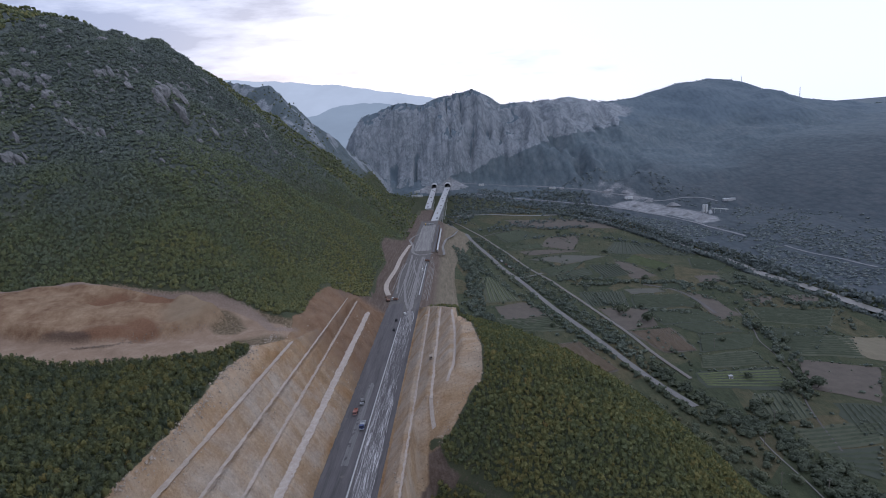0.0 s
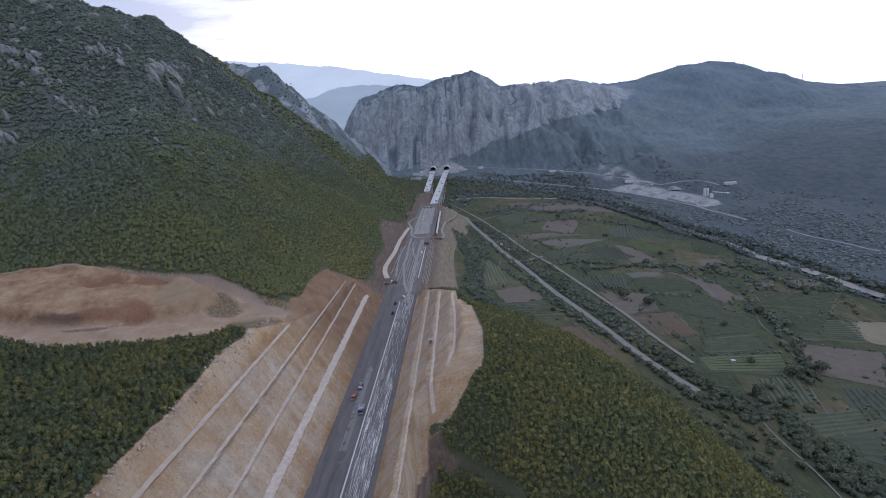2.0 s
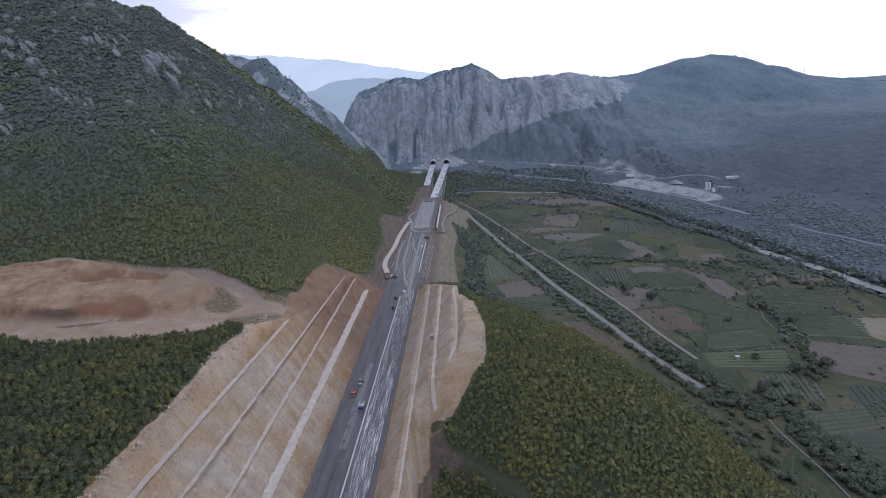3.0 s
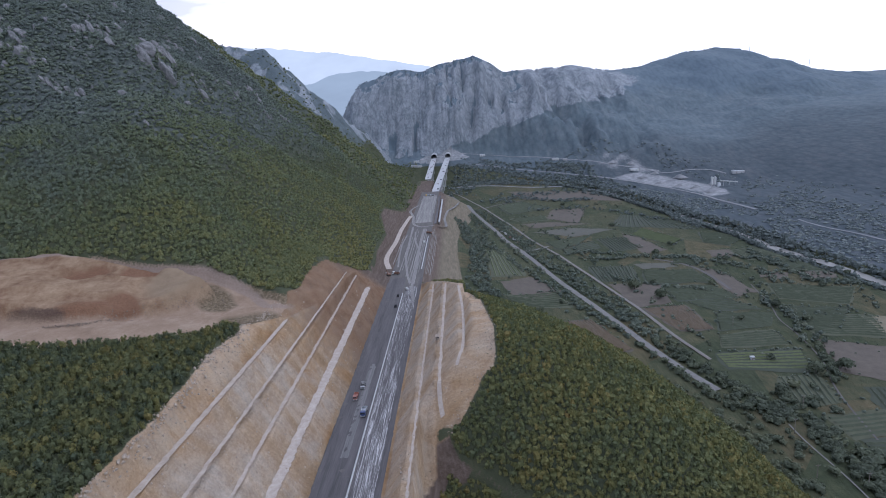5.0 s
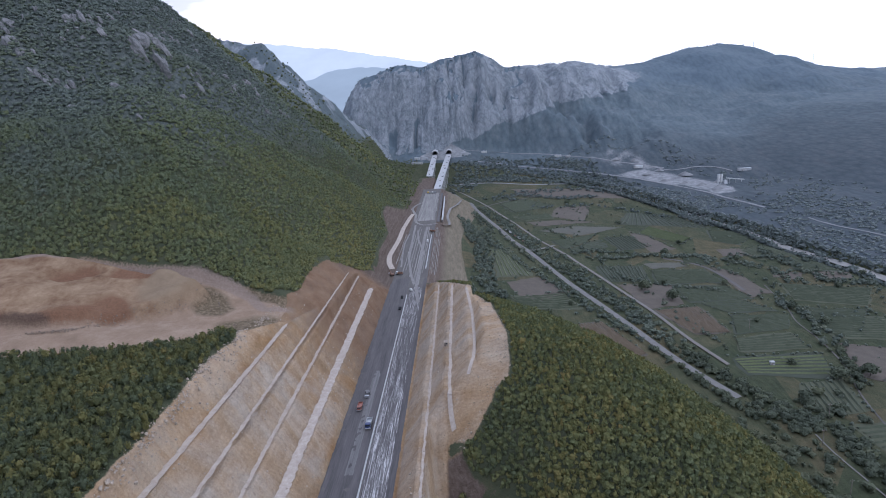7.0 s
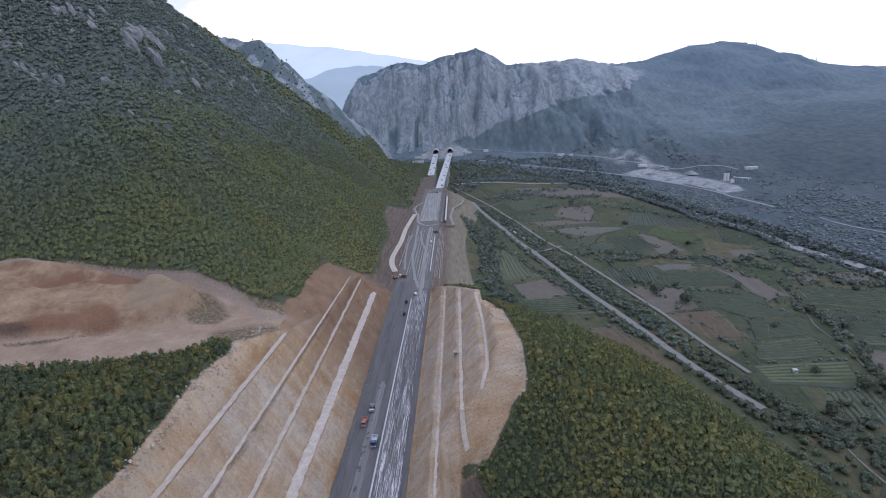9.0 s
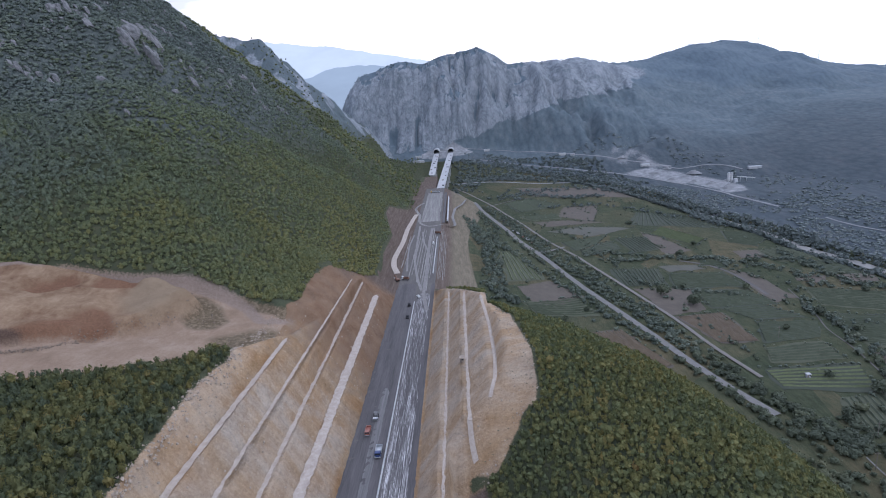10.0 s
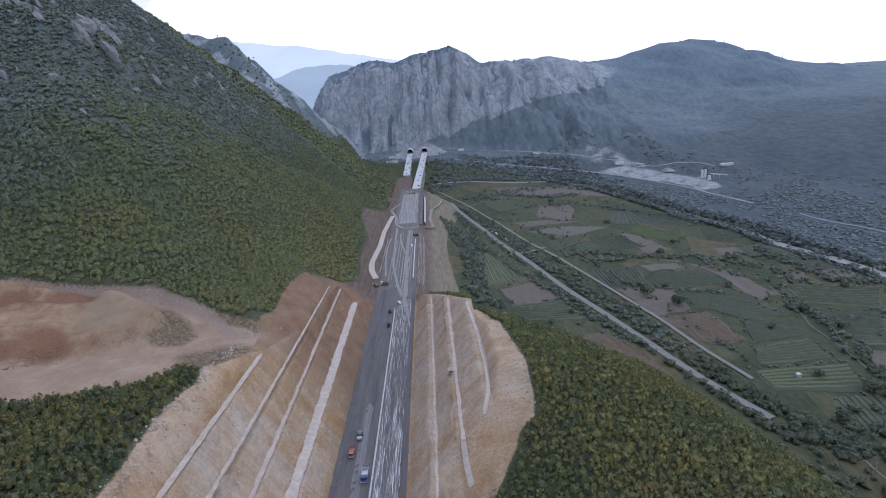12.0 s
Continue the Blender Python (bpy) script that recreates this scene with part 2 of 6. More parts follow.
    canopy = nt.nodes.new("ShaderNodeTexVoronoi")
    canopy.inputs["Scale"].default_value = 1.0
    nt.links.new(mix_node(nt, 0.5, place_node(nt, (0.115, 0.055, 0.06)), noise_colour(nt, 0.12, v), "ADD"), canopy.inputs["Vector"])
    leafy = math_node(nt, "MULTIPLY", math_node(nt, "SUBTRACT", 0.8, canopy.outputs["Distance"]), attr_node(nt, "scrub"))
    # Shade between the crowns of the canopy pattern, put into the scrub colour.
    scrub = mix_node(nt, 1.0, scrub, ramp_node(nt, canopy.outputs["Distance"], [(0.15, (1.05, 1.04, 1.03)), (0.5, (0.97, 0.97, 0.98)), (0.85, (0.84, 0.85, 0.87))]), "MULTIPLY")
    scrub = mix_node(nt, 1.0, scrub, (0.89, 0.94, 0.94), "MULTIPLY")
    pale = ramp_node(nt, n_mid, [(0.3, (0.155, 0.160, 0.165)), (0.5, (0.235, 0.238, 0.240)), (0.7, (0.34, 0.34, 0.34))])
    col = mix_node(nt, mask("valley"), forest, grass)
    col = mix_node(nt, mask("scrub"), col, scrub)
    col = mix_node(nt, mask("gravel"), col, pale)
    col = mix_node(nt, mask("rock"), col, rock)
    dust = ramp_node(nt, soil_n, [(0.32, (0.185, 0.140, 0.108)), (0.5, (0.235, 0.185, 0.146)), (0.68, (0.295, 0.245, 0.205))])
    rubble = ramp_node(nt, noise_node(nt, 0.45, 8, 0.8, v), [(0.36, (0.070, 0.058, 0.040)), (0.5, (0.125, 0.105, 0.075)), (0.66, (0.23, 0.195, 0.155))])
    dust = mix_node(nt, mask_soft(nt, "patch", soil_n), dust, rubble)
    dust = mix_node(nt, 1.0, dust, (1.14, 1.05, 0.92), "MULTIPLY")
    clay = mix_node(nt, 1.0, clay, (1.0, 0.93, 0.81), "MULTIPLY")
    col = mix_node(nt, mask("pit"), col, mix_node(nt, mask("mound", 0.1, 0.5), dust, clay))
    greyt = ramp_node(nt, n_fine, [(0.3, (0.195, 0.148, 0.118)), (0.7, (0.275, 0.218, 0.178))])
    col = mix_node(nt, mask("cut"), col, tan)
    col = mix_node(nt, math_node(nt, "MULTIPLY", mask("track", 0.35, 0.75), 0.8), col, greyt)
    nt.links.new(col, b.inputs["Base Color"])
    b.inputs["Roughness"].default_value = 0.95
    b.inputs["Specular IOR Level"].default_value = 0.15
    rough = math_node(nt, "MULTIPLY", math_node(nt, "MULTIPLY", rockn, attr_node(nt, "rock")), 7.0)
    bump_node(nt, b, math_node(nt, "ADD", math_node(nt, "ADD", rough, math_node(nt, "MULTIPLY", leafy, 1.3)), math_node(nt, "MULTIPLY", math_node(nt, "ADD", n_fine, math_node(nt, "MULTIPLY", n_mid, 1.2)), math_node(nt, "SUBTRACT", 1.0, attr_node(nt, "scrub")))), 0.8, 0.8)
    return m


MAT_GROUND = ground_material()

# ---- shape of the land ----
_rng = np.random.RandomState(7)
_LAT = _rng.rand(256, 256)


def vnoise(x, y):
    """Smooth value noise, about -0.5 to 0.5, one cell to the unit."""
    xi, yi = np.floor(x).astype(int), np.floor(y).astype(int)
    fx, fy = x - xi, y - yi
    fx, fy = fx * fx * (3 - 2 * fx), fy * fy * (3 - 2 * fy)
    a, b = _LAT[xi & 255, yi & 255], _LAT[(xi + 1) & 255, yi & 255]
    c, d = _LAT[xi & 255, (yi + 1) & 255], _LAT[(xi + 1) & 255, (yi + 1) & 255]
    return (a * (1 - fx) + b * fx) * (1 - fy) + (c * (1 - fx) + d * fx) * fy - 0.5


def fbm(x, y, size, octaves=4, gain=0.5):
    out, amp = 0, 1.0
    for i in range(octaves):
        out = out + amp * vnoise(x / size + 17.3 * i, y / size - 9.1 * i)
        size, amp = size * 0.47, amp * gain
    return out


def ridged(x, y, size, octaves=4):
    out, amp = 0, 1.0
    for i in range(octaves):
        out = out + amp * (0.5 - np.abs(vnoise(x / size + 31.7 * i, y / size + 5.9 * i)) * 2)
        size, amp = size * 0.48, amp * 0.55
    return out


def billow(x, y, size, octaves=3):
    """Rounded swellings with sharp creases between them, 0 in the creases."""
    out, amp = 0, 1.0
    for i in range(octaves):
        out = out + amp * np.abs(vnoise(x / size + 23.1 * i, y / size + 3.7 * i)) * 2
        size, amp = size * 0.5, amp * 0.45
    return out


def smin(a, b, k):
    h = np.clip(0.5 + 0.5 * (b - a) / k, 0, 1)
    return b * (1 - h) + a * h - k * h * (1 - h)


def smax(a, b, k):
    return -smin(-a, -b, k)


def sstep(a, b, x):
    t = np.clip((x - a) / (b - a), 0, 1)
    return t * t * (3 - 2 * t)


RIVER = [(760, 60), (560, 300), (490, 450), (454, 582), (440, 650), (424, 700), (418, 770), (393, 865), (336, 1054), (261, 1181), (150, 1245), (40, 1262), (-80, 1290), (-200, 1370), (-300, 1600), (-330, 2000)]


def off_line(x, y, line):
    """Distance from a polyline, and how far along it (0..1 for each leg, summed)."""
    best, side = np.full(np.shape(x), 1e9), np.zeros(np.shape(x))
    for (ax, ay), (bx, by) in zip(line, line[1:]):
        dx, dy = bx - ax, by - ay
        t = np.clip(((x - ax) * dx + (y - ay) * dy) / (dx * dx + dy * dy), 0, 1)
        d = np.hypot(x - ax - t * dx, y - ay - t * dy)
        s = np.sign((x - ax) * dy - (y - ay) * dx)
        side = np.where(d < best, s, side)
        best = np.minimum(best, d)
    return best, side


def inside(x, y, poly, soft):
    """1 inside a closed polygon, 0 outside, with a soft edge."""
    hit = np.zeros(np.shape(x), bool)
    for (ax, ay), (bx, by) in zip(poly, poly[1:] + poly[:1]):
        if ay != by:
            hit ^= ((ay > y) != (by > y)) & (x < (bx - ax) * (y - ay) / (by - ay) + ax)
    d, _ = off_line(x, y, poly + poly[:1])
    return np.clip(0.5 + np.where(hit, d, -d) / soft, 0, 1)


def valley(x, y):
    z = np.where(x > 130, -34 - 0.085 * (np.minimum(x, 450) - 130), -34 + 0.2 * (130 - np.maximum(x, -60)) * (1 - 0.85 * sstep(640, 900, y)))
    z = z + 0.012 * (np.minimum(y, 700) - 450) + fbm(x, y, 90, 3) * 2.0
    d, side = off_line(x, y, RIVER)
    far = np.interp(d, [0, 30, 130, 240, 340, 600, 1200], [0, 4, 16, 24, 55, 120, 170])
    z = np.where(side > 0, np.minimum(z, np.interp(x, [120, 340], [-27, -46])) + far, z)
    return z - 5.0 * (1 - sstep(9, 24, d))


def east_range(x, y):
    """The rock massif over the tunnels and the long hill that goes on from it."""
    yr = np.interp(x, [-260, 175, 370, 530, 886, 3000], [1500, 1500, 1690, 1800, 2000, 2050])
    zr = np.interp(x, [-275, -235, -205, -174, -85, -14, 15, 60, 107, 140, 175, 260, 336, 372, 450, 530, 620, 760, 886, 980, 1050, 1180, 1300, 1467, 2200, 3000],
                   [30, 88, 142, 182, 210, 204, 216, 222, 230, 214, 192, 192, 198, 200, 188, 182, 190, 222, 234, 222, 195, 152, 128, 99, 66, 40])
    yf = np.interp(x, [-260, -170, -50, 60, 175, 300, 420, 520, 640, 900, 1500, 3000], [1420, 1400, 1366, 1366, 1390, 1330, 1230, 1130, 1060, 980, 800, 500])
    zf = np.interp(x, [-260, 60, 175, 350, 480, 640, 3000], [5, 14, 0, -12, -26, -26, -35])
    s = (y - yf) / (yr - yf)
    rocky = 1 - sstep(260, 620, x)
    s = s + ((billow(x, y * 0.45, 62, 4) * 0.30 - 0.17) * rocky + fbm(x, y, 160, 4) * 0.10 * (1 - rocky)) * sstep(0.0, 0.25, s)
    cliff = np.interp(s, [-0.5, 0, 0.15, 0.35, 0.6, 0.8, 1.0], [-0.1, 0, 0.16, 0.44, 0.76, 0.92, 1.0])
    hill = np.interp(s, [-0.5, 0, 0.2, 0.45, 0.7, 0.9, 1.0], [-0.1, 0, 0.10, 0.30, 0.66, 0.93, 1.0])
    p = cliff * rocky + hill * (1 - rocky)
    z = zf + (zr - zf) * p
    z = np.where(s < 0, zf + 0.22 * (y - yf), z)
    over = np.maximum(y - yr, 0)
    z = np.where(y > yr, zr - 0.35 * over, z)
    z = z + ((billow(x, y, 34, 3) - 0.5) * 11 * rocky + fbm(x, y, 60, 4) * 9) * sstep(-0.1, 0.2, s) * (1 - sstep(0.85, 1.0, s) * 0.75)
    return z * sstep(-278, -262, x) - 200 * (1 - sstep(-278, -262, x))


def west_range(x, y):
    """The wooded mountain beside the road and the crag behind it."""
    foot = np.interp(y, [300, 430, 480, 600, 700, 950, 1100], [-20, -20, -8, -8, -10, -8, -40])
    steep = np.interp(y, [430, 560, 700, 950], [0.9, 1.0, 1.1, 0.83])
    side = steep * (foot - x) + np.interp(y, [430, 480], [8, 2]) - 0.75 * np.maximum(y - 960, 0)
    side = side - 2.5 - 0.07 * np.maximum(side - 80, 0)
    front = 60 + 0.72 * (y - 352) + 0.15 * (-140 - x)
    top = 250 + 0.32 * (-235 - x) - 0.10 * np.maximum(y - 700, 0) - 0.28 * np.maximum(y - 900, 0)
    near = smin(smin(side, front, 30), top, 24)
    d, s = off_line(x, y, [(-260, 440), (-147, 583), (-118, 621), (-69, 674), (-34, 728)])
    near = near - 8 * np.exp(-(d / 15) ** 2) * sstep(20, 60, near) + np.where(s < 0, 6 * np.exp(-((d - 26) / 16) ** 2), 0) * sstep(20, 60, near)
    near = near + ((ridged(x, y * 0.8, 105, 3) - 0.12) * 14 + (billow(x + 40, y, 34, 3) - 0.55) * 6) * sstep(35, 110, near)
    crag = smin(smin(52 + 1.22 * (-132 - x), 258 + 0.05 * (-369 - x) - 0.9 * np.abs(y - 1160), 12), 60 + 1.0 * (y - 960), 20)
    crag = crag + (ridged(x, y, 45, 4) - 0.2) * 11 + (billow(x, y, 16, 2) - 0.4) * 5
    return np.where(y < 330, near - 3 * (330 - y), near), crag


def natural(x, y):
    """The land before the road was cut through it."""
    # wooded shelf left of the road, with the borrow pit
    shelf = smin(13 + 0.88 * (-9 - x), 42 + 0.17 * (-50 - x), 6) + 0.02 * np.maximum(300 - y, 0)
    shelf = shelf - np.interp(y, [418, 440, 480, 620], [0, 2, 12, 46])
    near, crag = west_range(x, y)
    v = (y - 310) + 0.75 * (x - 72)
    spur = 33 - np.where(x < 72, 0.0016, 0.0040) * (x - 72) ** 2 - np.where(v > 0, np.where(x < 60, 0.0018, 0.0032), 0.0050) * v * v
    spur = spur - 15 * np.exp(-(((x - 52) / 22) ** 2 + ((y - 214) / 30) ** 2))
    spur = smax(spur, -62 + 0 * x, 10)
    z = smax(shelf, near, 10)
    z = np.where(x < -4, z, -100)
    z = np.maximum(z, np.where(x > -4, spur, -100))
    left = smax(shelf, near, 8)
    blend = sstep(-14, 22, x)
    z = np.where(x < -14, left, np.where(x > 22, spur, left * (1 - blend) + spur * blend))
    z = np.where((x > -16) & (x < 40) & (y < 428), np.maximum(z, 14.0), z)
    z = z + fbm(x, y, 55, 4) * 5 * sstep(20, 60, np.abs(x - 13))
    z = np.maximum(z, crag)
    z = smax(z, valley(x, y), 5)
    return np.maximum(z, east_range(x, y))


CUT_X = [-90, -60, -47, -44, -36, -33, -28, -25, -20.5, -17.5, -12.5, -7.5, -1.0, 0.0, 26.5, 27.5, 35.5, 38.5, 45.0, 48.0, 56.5, 59.5, 70, 90]
CUT_Z = [200, 120, 62, 46, 33, 33, 25, 25, 17, 17, 9, 9, -0.4, 0.0, 0.0, -0.4, 9, 9, 17, 17, 25, 25, 40, 70]


PIT = [(-44, 298), (-33, 330), (-27, 362), (-44, 350), (-63, 356), (-89, 359), (-120, 356), (-151, 354), (-180, 345), (-215, 333), (-280, 318), (-280, 248), (-123, 253), (-105, 259), (-84, 263), (-62, 274)]
MOUND = [(-80, 342), (-84, 328), (-100, 309), (-125, 291), (-150, 283), (-280, 266), (-280, 340), (-150, 349), (-100, 350)]


DOME = [(-111, 332), (-109, 343), (-104, 357), (-89, 355), (-81, 340), (-84, 329), (-93, 319), (-103, 321)]
HOLLOW = [(-152, 325), (-150, 337), (-138, 345), (-132, 341), (-138, 330), (-142, 323)]
RED_1 = [(-127, 337), (-127, 346), (-109, 356), (-108, 345), (-119, 337)]
FACE = [(-150, 276), (-135, 289), (-125, 296), (-118, 312), (-109, 319), (-100, 309), (-117, 288), (-131, 279), (-200, 266)]
DARK_SOIL = [(-149, 277), (-137, 279), (-122, 284), (-127, 291), (-134, 291), (-141, 288), (-148, 283)]
RED_2 = [(-120, 311), (-109, 320), (-100, 307), (-110, 299)]
PATCH = [(-82, 328), (-87, 352), (-80, 353), (-71, 347), (-64, 336), (-67, 327), (-76, 323)]
OLIVE = [(-64, 314), (-50, 328), (-34, 334), (-30, 318), (-36, 296), (-40, 280), (-50, 288)]
SCARP = [(-68, 357), (-56, 350), (-44, 346), (-33, 344), (-29, 362), (-44, 353)]


def road_z(y):
    return np.interp(y, [0, 930, 1350], [0.0, 0.0, 9.0])


def land(x, y, u=None):
    """Height of the ground: natural land, cut and filled along the road. u: x before the benches' drift."""
    u = x if u is None else u
    n = natural(x, y)
    wide = 14 * sstep(455, 500, y)
    k = np.where(u < 0, np.minimum(u + wide, 0), u)
    cut = np.interp(k, CUT_X, CUT_Z) + 2.0 * np.maximum(np.abs(k - 10) - 85, 0) + 0.5 * np.maximum(y - 455, 0) * sstep(0, -8, k)
    cut = np.where((y > 1338) | (y < -100), 900.0, cut)
    fill = np.where((x > -1 - wide) & (x < 27), 0.0, -np.where(x > 13, x - 27, -1 - wide - x) / 1.7)
    end = np.where(x < 13, 1052, 926)
    fill = np.where(y < end, fill, fill - (y - end) / 1.4)
    z = np.minimum(np.maximum(n, fill), cut)
    pit, mound = inside(x, y, PIT, 6.0), inside(x, y, MOUND, 6.0)
    heap = 9.5 * sstep(0, 1, mound) + fbm(x, y, 26, 5) * (1.2 + 5.0 * mound) + ridged(x, y, 18, 3) * 1.6 * mound
    heap = heap + 2.2 * sstep(0, 1, inside(x, y, DOME, 9.0)) - 3.2 * sstep(0, 1, inside(x, y, HOLLOW, 5.0)) - 1.4 * sstep(0, 1, inside(x, y, RED_1, 5.0)) - 1.8 * sstep(0, 1, inside(x, y, RED_2, 5.0))
    z = z + sstep(0.3, 1.0, pit) * (-4.5 + heap)
    return z, n, cut


def drift(u, y):
    """How far the upper benches swing out of the road's line."""
    return np.interp(u, [-110, -44, -36, -25, -20.5], [0, 0.4, 1, 0.55, 0]) * 0.045 * (y - 275) * (u < 0) * sstep(520, 450, y)


PIT_TRACK = [(-29, 361), (-37, 345), (-49, 338), (-59, 350), (-70, 355), (-87, 357), (-109, 354), (-130, 352), (-150, 350), (-178, 341), (-215, 329), (-280, 314)]
BARE_LEFT = [(0, 492), (-16, 488), (-26, 450), (-34, 428), (-39, 396), (-38, 364), (-45, 346), (-48, 300), (-43, 284), (-45.5, 255), (-44.5, 229), (-44, 194), (-44, -90), (0, -90)]
BARE_RIGHT = [(30, -90), (30, 470), (40, 450), (54, 408), (63, 376), (69, 345), (74, 300), (73.5, 280), (72, 271.5), (66.5, 269.5), (64.5, 264), (60.5, 259.5), (57, 255.5), (53.5, 254.5), (50.5, 256), (46.5, 257), (46.5, 247), (43.5, 237), (41, 228), (41, -90)]
BROWN_STRIP = [(45, 258), (50.5, 256), (52.5, 250), (56, 244), (60, 240), (57, 238), (51, 243), (48, 238), (46.5, 230), (44, 190), (40, 190), (42, 232), (44, 247)]
SPUR_PATH = [(49, 253), (53, 246), (57, 243), (67, 234), (76, 224), (84, 214)]


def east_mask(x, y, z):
    """Thin scrub on stone, coloured paler and bluer for haze: the far bank and the range over it."""
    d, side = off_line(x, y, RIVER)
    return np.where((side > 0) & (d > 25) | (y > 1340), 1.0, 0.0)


def build_ground():
    xs = np.unique(np.concatenate([np.linspace(-2600, -440, 36), np.arange(-420, -60, 3.6), np.arange(-60, 76, 1.4), CUT_X[2:-2],
                                   np.arange(76, 500, 4.0), np.arange(500, 1500, 12.0), np.linspace(1500, 3400, 28)]))
    ys = np.unique(np.concatenate([np.linspace(-900, 40, 24), np.arange(60, 160, 8.0), np.arange(160, 520, 2.0), np.arange(520, 1340, 7.0), np.arange(1340, 1540, 4.0),
                                   np.arange(1540, 2100, 14.0), np.linspace(2100, 4600, 36)]))
    U, Y = np.meshgrid(xs, ys)
    X = U + drift(U, Y)
    z, n, cut = land(X, Y, U)
    d_river, _ = off_line(X, Y, RIVER)
    pit = inside(X, Y, PIT, 6.0)
    is_cut = np.clip((n - cut) / 1.0 + 0.5, 0, 1) * (Y < 1400)
    lump = is_cut * (np.abs(np.gradient(cut, axis=1)) > 0.2)
    z = z + lump * (fbm(X, Y, 11, 2) * 0.7 + ridged(X * 0.22, Y, 12, 2) * 0.45)
    z = z + 0.5 * pit * (Y < 420) * fbm(X, Y, 9, 2)
    d_rim = np.minimum(off_line(X, Y, BARE_LEFT[3:13])[0], off_line(X, Y, BARE_RIGHT[3:14])[0])
    z = z + np.exp(-(d_rim / 4.0) ** 2) * (Y < 430) * (ridged(X, Y, 6, 2) * 0.7 + fbm(X, Y, 3.2, 2) * 0.9)
    mound = inside(X, Y, MOUND, 6.0)
    V = np.stack([X, Y, z], -1).reshape(-1, 3)
    ny, nx = X.shape
    i = np.arange(ny * nx).reshape(ny, nx)
    F = np.stack([i[:-1, :-1], i[:-1, 1:], i[1:, 1:], i[1:, :-1]], -1).reshape(-1, 4)
    ob = mesh_object("ground", V, F, MAT_GROUND)
    fillm = np.clip((z - n) / 1.5, 0, 1) * (np.abs(X - 13) < 75) * (Y < 1000)
    slope = np.hypot(np.gradient(z, axis=1) / np.maximum(np.gradient(X, axis=1), .1), np.gradient(z, axis=0) / np.maximum(np.gradient(Y, axis=0), .1))
    rock = sstep(0.75, 1.15, slope + fbm(X, Y, 40, 3) * 0.5) * ((Y > 1320) | (Y > 1010) & (X < -120))
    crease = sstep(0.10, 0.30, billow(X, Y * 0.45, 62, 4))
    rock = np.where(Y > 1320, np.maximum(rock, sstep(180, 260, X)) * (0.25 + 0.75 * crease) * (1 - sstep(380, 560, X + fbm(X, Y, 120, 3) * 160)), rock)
    treeline = np.interp(X, [0, 29, 115, 218, 302, 420, 520], [0, 22, 50, 74, 88, 105, 130]) + fbm(X, Y, 45, 4) * 26
    rock = np.where((Y > 1320) & (X > 0), rock * sstep(-5, 12, z - treeline), rock)
    rock = np.where((Y < 1320) & (X < -120), np.maximum(rock, (z > 45) * (Y > 1020)) * (0.05 + 0.62 * sstep(-0.1, 0.25, fbm(X, Y * 0.6, 22, 4))), rock)
    rock = np.maximum(rock, 0.4 * sstep(0.50, 0.70, fbm(X, Y * 0.8, 45, 4) + 0.5 * fbm(X, Y, 9, 3) + 0.001 * (z - 150)) * (z > 60) * (X < -60))
    val = np.clip((8 - (z - valley(X, Y))) / 6, 0, 1) * (X > 40)
    bare = inside(X, Y, [(-12, 480), (-18, 545), (-17, 610), (-28, 660), (-29, 700), (-16, 745), (-9, 790), (-7, 940), (-9, 1060), (30, 1060), (30, 480)], 3.0)
    gravel = np.maximum(inside(X, Y, [(343, 1187), (412, 1187), (451, 1147), (483, 1100), (508, 1019), (499, 969), (466, 974), (443, 1047), (398, 1142)], 30.0) * (0.55 + 0.45 * sstep(-0.3, 0.15, fbm(X, Y * 0.5, 40, 4))),
                        0.66 * inside(X, Y, [(314, 1329), (370, 1314), (442, 1280), (438, 1208), (456, 1162), (411, 1181), (356, 1213), (307, 1292)], 45.0) * (0.6 + 0.4 * sstep(-0.3, 0.2, fbm(X, Y * 0.5, 30, 4))))
    gravel = np.maximum(gravel, inside(X, Y, [(396, 919), (410, 900), (418, 876), (402, 880), (393, 900)], 9.0))
    is_cut = np.maximum(np.maximum(is_cut, bare), np.maximum(inside(X, Y, BARE_LEFT, 3.0), inside(X, Y, BARE_RIGHT, 3.0)))
    low = (X > np.interp(Y, [227, 237, 247, 257], [41, 43, 46, 46])) & (Y < 254)
    brown = np.maximum(inside(X, Y, BROWN_STRIP, 2.5), 0.5 * np.clip(1.3 - off_line(X, Y, SPUR_PATH)[0] / 1.6, 0, 1))
    is_cut = np.where(low, brown, is_cut)
    gravel = np.maximum(gravel, 0.9 * inside(X, Y, [(-30, 1352), (-16, 1368), (8, 1374), (36, 1374), (66, 1366), (84, 1350), (60, 1320), (-30, 1320)], 7.0))
    is_cut = is_cut * (Y < 1290)
    is_cut = is_cut * (1 - np.clip(pit * 1.5, 0, 1) * (X < -40))
